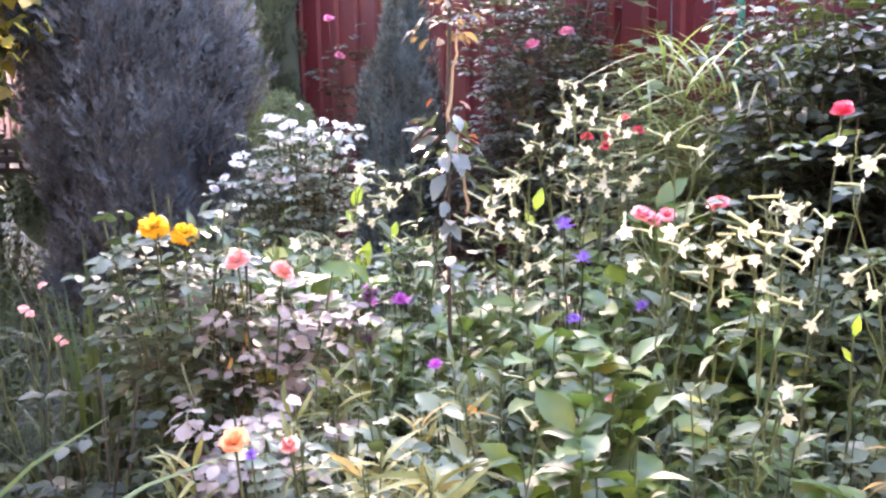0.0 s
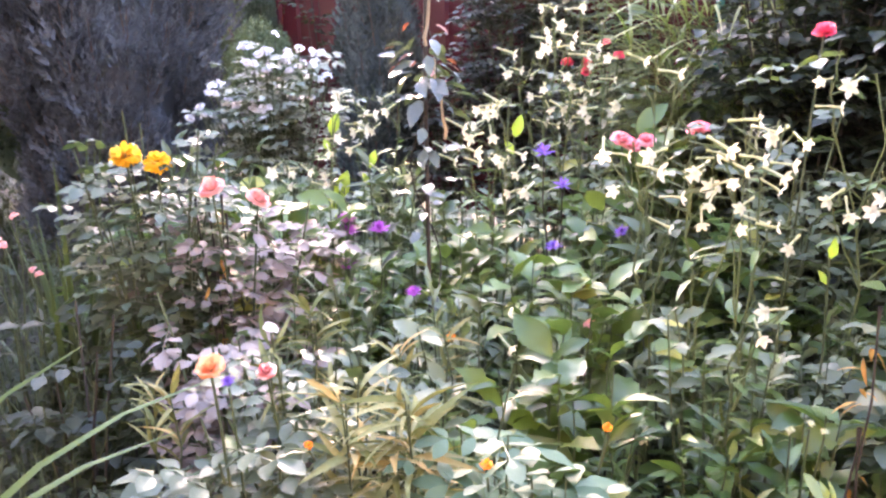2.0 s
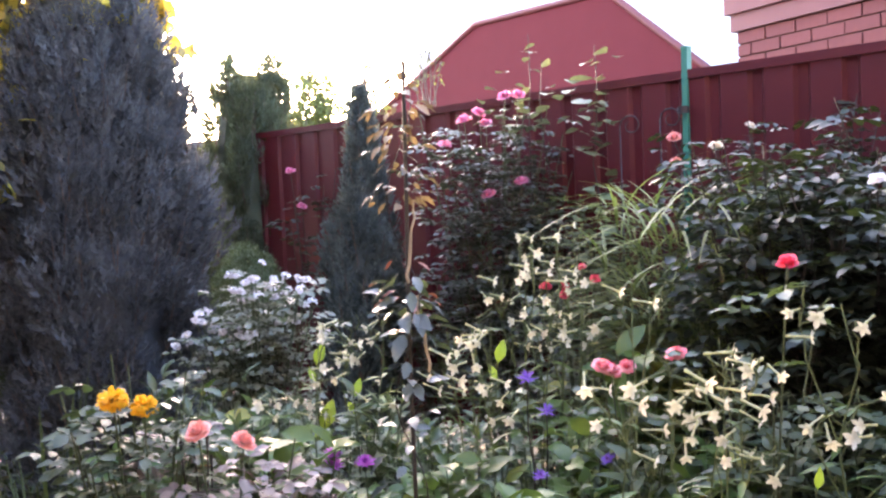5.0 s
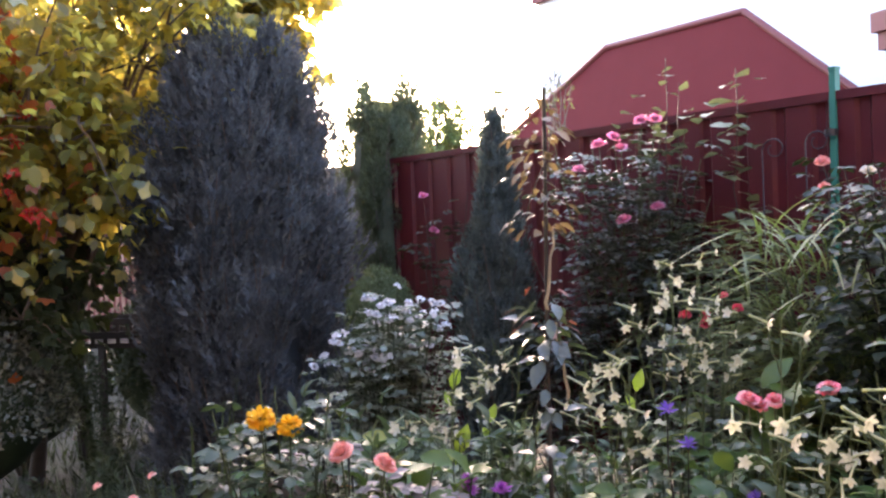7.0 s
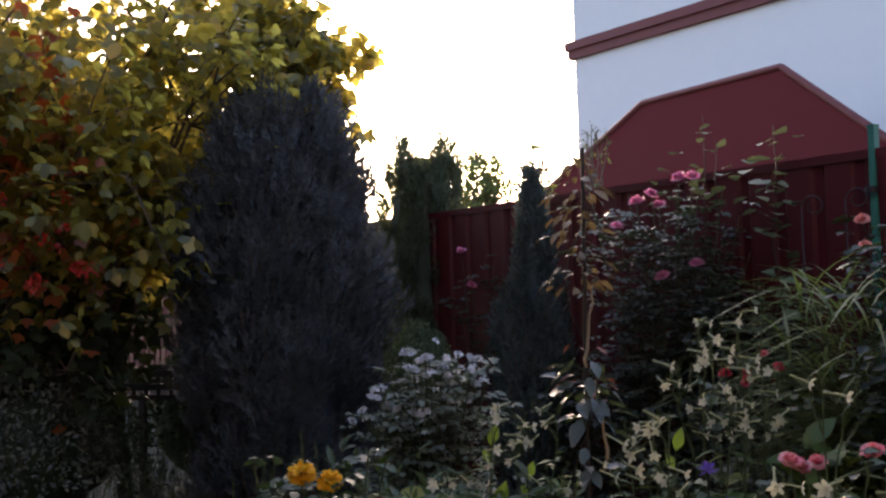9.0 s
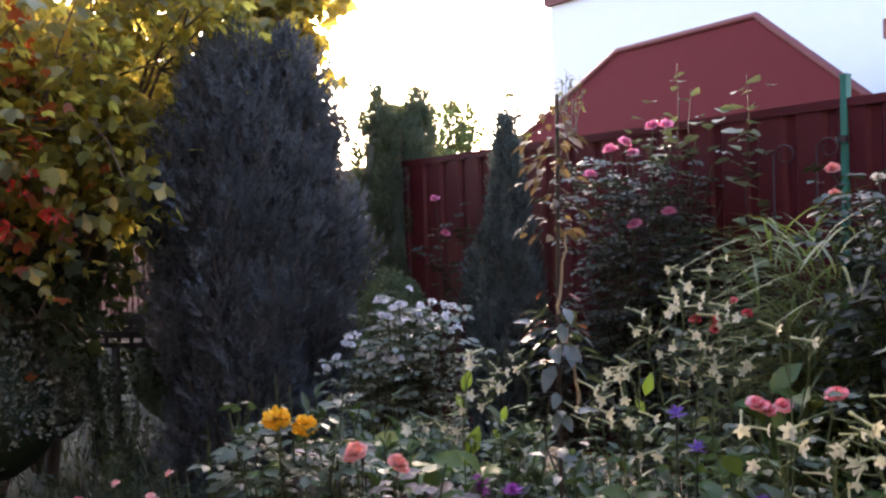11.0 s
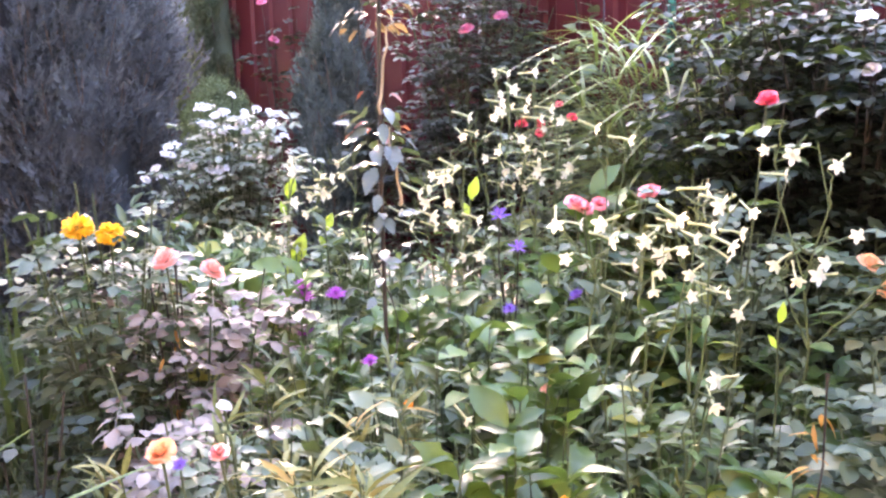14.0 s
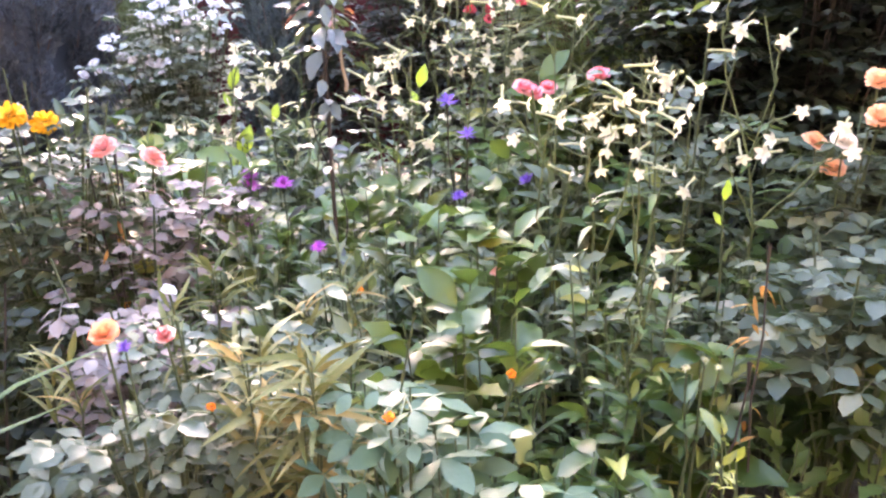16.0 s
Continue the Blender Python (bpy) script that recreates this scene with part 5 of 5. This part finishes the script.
for k, (x, y, h, n, size, up, low) in enumerate(((-0.055, 1.25, 0.70, 90, 0.105, 0.9, 0.66), (-0.02, 1.22, 0.65, 60, 0.095, 0.9, 0.6), (-0.09, 1.27, 0.66, 50, 0.10, 0.9, 0.66), (-0.03, 1.60, 0.71, 44, 0.075, 1.5, 0.62), (-0.46, 1.50, 0.70, 38, 0.078, 1.7, 0.66), (-0.27, 1.50, 0.68, 30, 0.09, 0.9, 0.6),
                                                   (-0.14, 1.62, 0.62, 36, 0.09, 0.8, 0.4), (-0.22, 1.80, 0.66, 44, 0.09, 0.9, 0.35), (0.06, 1.80, 0.60, 40, 0.09, 0.9, 0.35), (0.03, 1.32, 0.42, 30, 0.08, 0.8, 0.4), (-0.15, 1.30, 0.50, 30, 0.09, 0.9, 0.5))):
    leafy_plant("lily", x, y, h, 0.035, M_LILY, LEAF_LILY, "lily stems with narrow yellowing green leaves", n, size, 60 + k, 3 if k < 3 else 2, "lily", "lily clumps", up, low, True)
# Glossy broad-leaved plant at the bed's edge
PEONY_LEAF = compound(2, leaf(6, 0.50, 0.14, 0.16, 0.48, wave=0.03))
for k, (x, y, h) in enumerate(((0.11, 1.13, 0.66), (0.17, 1.06, 0.58), (0.07, 1.10, 0.60), (0.10, 1.20, 0.74))):
    leafy_plant("peony", x, y, h, 0.09, M_PEONY, PEONY_LEAF, "peony with blue-green glossy leaflets", 17, 0.175, 70 + k, 5, "peony", "peony plants", 0.12, 0.55, True)

KINDS = [("bed_perennial", M_BED, [LEAF_OVAL, LEAF_WAVY, LEAF_CURLED], "green leafy perennial filling the flower bed", 0.068, 0.7), ("bed_perennial", M_BED, [LEAF_LANCE, LEAF_CURLED], "narrow-leaved green perennial in the flower bed", 0.068, 0.9),
         ("tobacco_seedling", M_NIC, [LEAF_WAVY, LEAF_OVAL], "young tobacco plant with broad pale green leaves", 0.105, 0.7), ("grey_perennial", M_BED_GREY, [LEAF_OVAL, LEAF_LANCE, LEAF_WAVY], "grey-green leafy perennial in the flower bed", 0.062, 0.6),
         ("bed_perennial", M_BED_DEEP, [LEAF_WAVY, LEAF_TOOTHED, LEAF_CURLED], "deep green broad-leaved perennial at the bed's edge", 0.105, 0.8), ("poppy", M_NIC, [LEAF_TOOTHED], "upright rosette of toothed green leaves", 0.095, 1.6),
         ("grey_perennial", M_BED_GREY, [LEAF_LANCE, LEAF_CURLED], "narrow-leaved grey-green perennial in the flower bed", 0.066, 1.5),
         ("chrysanthemum", M_BED_GREY, [LEAF_TOOTHED, LEAF_LANCE, LEAF_TOOTHED], "bushy chrysanthemum with toothed grey-green leaves", 0.06, 0.7)]
masters = {}
spots = []
r = np.random.default_rng(5)
while len(spots) < 150:
    x, y = r.uniform(-0.9, 1.5), r.uniform(0.95, 3.3)
    if abs(x - 0.05) > 0.60 * y + 0.15 or (x < -0.1 and y < 1.75) or (x > 0.5 and y < 1.45) or (x < -0.45 and y < 2.3) or y < 1.08 or (-0.3 < x < 0.05 and y < 1.5):
        continue
    if all((x - q[0]) ** 2 + (y - q[1]) ** 2 > (0.0145 if y > 1.7 else 0.021) for q in spots):
        spots.append((x, y))
    elif r.random() < 0.002:
        break
for x, y in spots:
    k = int(r.choice([1, 6, 6, 2, 3, 7])) if x < 0.3 else int(r.choice([7, 6, 7, 2, 3]))
    if y < 1.7 and x > 0.1:
        k = int(r.choice([4, 0, 2, 5, 1, 5, 4, 7]))
    v = int(r.integers(3))
    name, mat, tpl, label, size, up = KINDS[k]
    if (k, v) not in masters:
        masters[k, v] = leafy_plant(name, x, y, 0.50 + 0.05 * v if k != 5 else 0.34, 0.12, mat, tpl, label, (90 if k == 4 else 100 if k == 2 else 165) + 15 * v if k != 5 else 40, size, 100 + 10 * k + v, 8, "perennial", "bed perennials", up)
    else:
        copy_thing(masters[k, v], pose(x, y, 0, 0, 0, r.uniform(0, 360)) @ scaled(r.uniform(0.58, 1.2) * (1.0 if y < 2.2 else 1.15)))

for x, y, s in ((0.01, 1.68, 1.2), (0.08, 1.60, 1.15), (0.30, 1.45, 1.1)):
    copy_thing(masters[5, max(v for k, v in masters if k == 5)], pose(x, y, 0, 0, 0, 90 * s) @ scaled(s))

for k, (x, y, z, s) in enumerate(((-0.27, 2.79, 0.83, 0.07), (0.28, 2.79, 0.81, 0.075), (-0.16, 2.80, 0.72, 0.06), (-0.26, 2.79, 0.64, 0.10), (0.79, 1.73, 0.70, 0.045))):
    ob = thing("young_shoot", x, y, 0, "upright shoot with a bright yellow-green leaf lit from behind", "shoot", "bright shoots")
    g = Bag()
    g.tube(bend((0, 0, -0.02), (0, 0, z - s * 0.3), n=5, wob=0.006), 0.004, 0.002, 5)
    part("stem", g.mesh("stem", M_STEM), ob)
    for q in range(2):
        g = Bag()
        g.leaves(LEAF_OVAL, [(0, 0, z - s * 0.45 - 0.05 * q)], [(0.5 - q, 0.1, 1.5 - 0.6 * q)], [(0.2, -1, 0.2)], s * (1.0 - 0.3 * q))
        part("leaf", g.mesh("leaf", M_BRIGHT), ob)


leafy_plant("loosestrife", 0.57, 1.08, 0.53, 0.07, M_YOUNG, [LEAF_LANCE, LEAF_CURLED], "young shoots with narrow yellow-green leaves", 40, 0.034, 91, 5, "plant", "", 1.0, 0.75, True)


def blade_clump(name, x, y, count, length, spread, mat, label, seed, category="grass", width=1.0, rad=0.08, flop=1.0, joined_up=False):
    """Long arching blades from one crown."""
    r = np.random.default_rng(seed)
    ob = thing(name, x, y, 0, label, category)
    g = Bag()
    a = r.uniform(0, 2 * np.pi, count)
    q = rad * np.sqrt(r.random(count))
    pos = np.stack([q * np.cos(a), q * np.sin(a), 0 * a], -1)
    tilt = np.abs(r.normal(size=count)) * spread
    out = np.stack([np.cos(a), np.sin(a), 0 * a], -1)
    L = length * r.uniform(0.6, 1.1, count)
    for k in range(count):
        n = 8
        s = np.linspace(0, 1, n)[:, None]
        line = pos[k] + out[k] * (math.sin(tilt[k]) * s + 0.45 * flop * (0.3 + tilt[k]) * s ** 3) * L[k] + np.array([0, 0, 1.0]) * (math.cos(tilt[k]) * s - 0.42 * flop * (0.35 + tilt[k]) * s ** 3) * L[k]
        side = np.array([-out[k, 1], out[k, 0], 0]) + 0.3 * r.normal(size=3)
        side /= np.linalg.norm(side)
        w = 0.006 * width * np.sin(np.pi * (0.12 + 0.86 * s)) ** 0.8
        fold = np.cross(side, np.gradient(line, axis=0))
        fold /= np.linalg.norm(fold, axis=1, keepdims=True) + 1e-9
        v = np.stack([line - side * w + fold * w * 0.4, line, line + side * w + fold * w * 0.4], 1).reshape(-1, 3)
        f = [(3 * i + j, 3 * i + j + 1, 3 * i + j + 4, 3 * i + j + 3) for i in range(n - 1) for j in range(2)]
        g.add(v, f)
        if not joined_up:
            part("leaf", g.mesh("leaf", mat), ob)
            g = Bag()
    if joined_up:
        tagged(part("foliage", g.mesh("foliage", mat), ob), kind="stuff")
    return ob


def culm_grass(x, y, culms, height, label, seed):
    """Arching canes, each with long drooping leaves."""
    r = np.random.default_rng(seed)
    ob = thing("ornamental_grass", x, y, 0, label, "grass")
    ribbon = leaf(6, 0.048, 0.35, 1.35, 0.3)
    pos, way, ups, sz = [], [], [], []
    for k in range(culms):
        a, t = r.uniform(0, 2 * np.pi), abs(r.normal()) * 0.07
        out = np.array([math.cos(a), math.sin(a), 0])
        h = height * r.uniform(0.55, 1.0)
        s = np.linspace(0, 1, 7)[:, None]
        line = out * 0.10 * math.sqrt(r.random()) + out * (math.sin(t) * s + 0.09 * s ** 3) * h + np.array([0, 0, 1.0]) * (math.cos(t) * s - 0.06 * s ** 3) * h
        b = Bag()
        b.tube(line, 0.0028, 0.0012, 4)
        part("culm", b.mesh("culm", M_STEM), ob)
        for q in range(20):
            f = r.uniform(0.35, 1.0)
            i = min(5, int(f * 6))
            pos.append(line[i] + (line[i + 1] - line[i]) * (f * 6 - i))
            d = unit(1, r)[0] * 0.7 + out * 0.5
            way.append((d[0], d[1], 0.75 + 0.5 * r.random()))
            ups.append((-d[0], -d[1], 1.2))
            sz.append(r.uniform(0.14, 0.28))
    g = Bag()
    g.leaves(ribbon, pos, way, ups, sz)
    tagged(part("foliage", g.mesh("foliage", M_GRASS), ob), kind="stuff")


culm_grass(1.02, 3.15, 120, 1.36, "tall arching ornamental grass with drooping leaves", 1)
blade_clump("daylily", -1.00, 1.06, 90, 0.90, 0.48, M_STRAP, "daylily clump with arching strap leaves", 3, "daylily", 1.5, 0.08, 0.8)
blade_clump("iris", -0.90, 2.30, 14, 0.90, 0.10, M_IRIS, "upright iris leaves beside the rose bush", 4, "iris", 1.3, 0.06, 0.3)
blade_clump("iris", -0.90, 2.20, 12, 0.70, 0.25, M_IRIS, "iris leaves with pale edges", 5, "iris", 1.4, 0.06, 0.8)
# Low fillers for the dark gaps; shade is painted into their leaf colour
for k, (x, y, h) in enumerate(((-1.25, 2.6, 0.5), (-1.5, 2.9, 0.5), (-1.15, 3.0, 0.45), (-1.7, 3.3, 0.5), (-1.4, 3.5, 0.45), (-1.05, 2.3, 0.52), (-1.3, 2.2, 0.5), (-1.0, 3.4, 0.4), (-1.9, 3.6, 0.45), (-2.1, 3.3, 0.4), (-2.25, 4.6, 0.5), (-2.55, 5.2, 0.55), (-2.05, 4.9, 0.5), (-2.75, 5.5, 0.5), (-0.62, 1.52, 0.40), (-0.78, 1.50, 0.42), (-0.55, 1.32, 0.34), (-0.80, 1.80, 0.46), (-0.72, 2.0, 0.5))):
    leafy_plant("border_perennial", x, y, h, 0.2, M_SHADE, [LEAF_LANCE, LEAF_OVAL], "low leafy perennial beside the bed, its leaves darkened for shade", 330, 0.042, 200 + k, 16, "perennial", "border perennials", 0.9)
# Tufts use the same shade-darkened leaf colour
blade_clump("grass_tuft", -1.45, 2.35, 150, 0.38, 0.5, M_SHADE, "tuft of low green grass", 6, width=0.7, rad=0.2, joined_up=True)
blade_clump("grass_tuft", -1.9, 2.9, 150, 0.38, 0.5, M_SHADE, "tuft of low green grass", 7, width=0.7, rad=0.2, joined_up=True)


# Lawn between the border and the shrubs
def lawn():
    r = np.random.default_rng(3)
    n = 6000
    x, y = r.uniform(-4.2, -0.4, n), r.uniform(2.6, 7.0, n)
    g = Bag()
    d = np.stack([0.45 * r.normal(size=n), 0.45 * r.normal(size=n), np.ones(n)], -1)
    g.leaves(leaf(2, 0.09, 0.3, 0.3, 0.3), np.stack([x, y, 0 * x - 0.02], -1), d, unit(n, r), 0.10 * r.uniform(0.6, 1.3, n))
    # Blades take the shade-darkened colour too
    return tagged(part("lawn", g.mesh("lawn", M_SHADE)), "short lawn grass, its colour darkened for shade", "grass", kind="stuff")


lawn()


# Climber on a stake in the middle of the bed
def stake_climber():
    r = np.random.default_rng(8)
    ob = thing("climber", 0.01, 2.26, 0, "climbing plant on a thin stake with drooping grey-green and reddish leaves", "climber")
    b = Bag()
    b.tube(bend((0, 0, -0.05), (0.02, 0, 1.62), n=6, wob=0.004), 0.006, 0.005, 6)
    part("stake", b.mesh("stake", M_CANE), ob, "thin dark stake")
    b = Bag()
    pts = [(0.035 * math.cos(a * 0.55), 0.03 * math.sin(a * 0.55), 0.05 + a * 0.043) for a in range(37)]
    b.tube(pts, 0.0022, 0.0014, 5)
    part("vine", b.mesh("vine", M_CANE), ob)
    b = Bag()
    b.tube(bend((0.01, -0.02, 1.08), (0.03, -0.03, 1.28), n=9, wob=0.005), 0.0045, 0.0025, 6)
    b.tube(bend((0.05, -0.03, 0.86), (0.03, -0.03, 1.05), n=8, wob=0.005), 0.0045, 0.0025, 6)
    part("dry_stem", b.mesh("dry_stem", M_DRY), ob, "twisted pale dry stem")
    for mat, count, lo, hi, size, label in ((M_CLIMBER, 34, 0.94, 1.10, 0.07, ""), (M_CLIMBER, 26, 0.45, 0.94, 0.062, ""), (M_RUSTY, 12, 0.95, 1.14, 0.045, "red autumn leaves"), (M_FADED, 90, 1.27, 1.62, 0.042, "faded brownish leaves")):
        g = Bag()
        g.leaves(LEAF_OVAL, [(0, 0, 0)], [(0, 1, 0)], [(0, 0, 1)], 1.0)
        one = g.mesh("leaf", mat)
        for k in range(count):
            a, z = r.uniform(0, 2 * np.pi), r.uniform(lo, hi)
            yv = Vector((math.cos(a), math.sin(a), r.uniform(-0.8, 0.3))).normalized()
            xv = yv.cross(Vector((0.3 * r.normal(), 0.3 * r.normal(), 1))).normalized()
            rr = r.uniform(0.01, 0.075)
            part("leaf", one, ob, label, Matrix.Translation((rr * math.cos(a), rr * math.sin(a), z)) @ Matrix((xv, yv, xv.cross(yv))).transposed().to_4x4() @ scaled(size * r.uniform(0.6, 1.2)))


stake_climber()


def fence_vine(x, y, lo, hi, count, size, seed, label, wide=1.0):
    r = np.random.default_rng(seed)
    ob = thing("vine", x, y, 0, label, "vine", "vines on the fence")
    b = Bag()
    line = bend((0, 0, -0.03), (0.03, 0.0, hi), 0, 12, 0.015)
    b.tube(line, 0.006, 0.002, 5)
    part("stem", b.mesh("stem", M_CANE), ob)
    g = Bag()
    g.leaves(LEAF_ROUND, [(0, 0, 0)], [(0, 1, 0)], [(0, 0, 1)], 1.0)
    one = g.mesh("leaf", M_VINE)
    for k in range(count):
        z = r.uniform(lo, hi)
        i = min(10, int(z / hi * 11))
        p = line[i] + r.normal(size=3) * [0.05 * wide, 0.03, 0.01]
        p[2] = z
        a = r.uniform(0, 2 * np.pi)
        yv = Vector((math.cos(a), math.sin(a), r.uniform(-0.3, 0.15))).normalized()
        xv = yv.cross(Vector((0.25 * r.normal(), 0.35 * r.normal(), 1))).normalized()
        part("leaf", one, ob, m=Matrix.Translation(p) @ Matrix((xv, yv, xv.cross(yv))).transposed().to_4x4() @ scaled(size * r.uniform(0.7, 1.2)))


fence_vine(0.87, 4.12, 0.6, 1.95, 90, 0.07, 1, "twining vine with pale green round leaves")
fence_vine(0.66, 4.30, 1.5, 1.92, 30, 0.075, 2, "twining vine reaching over the fence top", 3.0)
fence_vine(0.60, 4.30, 1.7, 2.04, 7, 0.05, 3, "thin vine shoot standing above the fence", 0.5)


# Odds and ends by the big juniper
def plant_stand():
    ob = thing("plant_stand", -2.52, 5.55, 0, "dark openwork wooden plant stand on the shaded lawn", "plant stand")
    b = Bag()
    b.box((-0.27, -0.17, 0.66), (0.27, 0.17, 0.69))
    part("shelf", b.mesh("shelf", M_WOOD_DARK, False), ob)
    for x in (-0.25, 0.25):
        for y in (-0.15, 0.15):
            b = Bag()
            b.box((x - 0.02, y - 0.02, -0.03), (x + 0.02, y + 0.02, 0.66))
            part("leg", b.mesh("leg", M_WOOD_DARK, False), ob)
    for z in (0.72, 0.80):
        for lo, hi in (((-0.27, -0.18, z), (0.27, -0.16, z + 0.04)), ((-0.27, 0.16, z), (0.27, 0.18, z + 0.04)), ((-0.28, -0.16, z), (-0.26, 0.16, z + 0.04)), ((0.26, -0.16, z), (0.28, 0.16, z + 0.04))):
            b = Bag()
            b.box(lo, hi)
            part("slat", b.mesh("slat", M_WOOD_DARK, False), ob)
    for x in (-0.24, -0.16, -0.08, 0.0, 0.08, 0.16, 0.24):
        b = Bag()
        b.box((x - 0.012, -0.158, 0.69), (x + 0.012, -0.148, 0.84))
        part("upright", b.mesh("upright", M_WOOD_DARK, False), ob)


plant_stand()


def pale_stake():
    ob = thing("stake", -2.82, 5.70, 0, "short pale wooden stake in the lawn", "stake")
    b = Bag()
    b.box((-0.025, -0.015, -0.05), (0.025, 0.015, 0.80))
    b.box((-0.018, -0.010, 0.80), (0.018, 0.010, 0.83))
    part("shaft", b.mesh("shaft", M_STAKE, False), ob)


pale_stake()


# Withered stalks
def dry_stalk(x, y, h, leaves, mat, label, seed, pods=3):
    r = np.random.default_rng(seed)
    ob = thing("dry_stalk", x, y, 0, label, "dry stalk", "dry stalks")
    for q in range(pods):
        b = Bag()
        tip = np.array([0.04 * r.normal(), 0.03 * r.normal(), h * r.uniform(0.85, 1.0)])
        b.tube(bend((0.01 * q, 0, -0.03), tip, 0, 6, 0.006), 0.003, 0.002, 5)
        b.tube([tip, tip + [0, 0, 0.012], tip + [0, 0, 0.03], tip + [0, 0, 0.036]], 0.002, 0.0045, 6)
        part("stem", b.mesh("stem", M_CANE), ob)
    g = Bag()
    g.leaves(LEAF_LANCE, [(0, 0, 0)], [(0, 1, 0)], [(0, 0, 1)], 1.0)
    one = g.mesh("leaf", mat)
    for q in range(leaves):
        a = r.uniform(0, 2 * np.pi)
        yv = Vector((math.cos(a), math.sin(a), r.uniform(-1.2, 0.4))).normalized()
        xv = yv.cross(Vector((0.3 * r.normal(), 0.3 * r.normal(), 1))).normalized()
        part("leaf", one, ob, "", Matrix.Translation((0.01 * r.normal(), 0.01 * r.normal(), h * r.uniform(0.45, 0.95))) @ Matrix((xv, yv, xv.cross(yv))).transposed().to_4x4() @ scaled(r.uniform(0.03, 0.055)))


M_DRY_LEAF = leafy("dry_leaf", (0.32, 0.15, 0.04), (0.50, 0.30, 0.09), glow=(0.6, 0.3, 0.06), trans=0.3, rough=0.7, spec=0.2)
dry_stalk(-0.45, 2.02, 0.80, 8, M_DRY_LEAF, "withered brown flower stalks above the bronze rose", 1, 4)
dry_stalk(0.75, 1.47, 0.66, 12, M_DRY_LEAF, "withered lily stem with orange-brown leaves", 2, 1)
dry_stalk(0.56, 1.33, 0.54, 4, M_LILY, "short stem with yellow leaves", 3, 1)
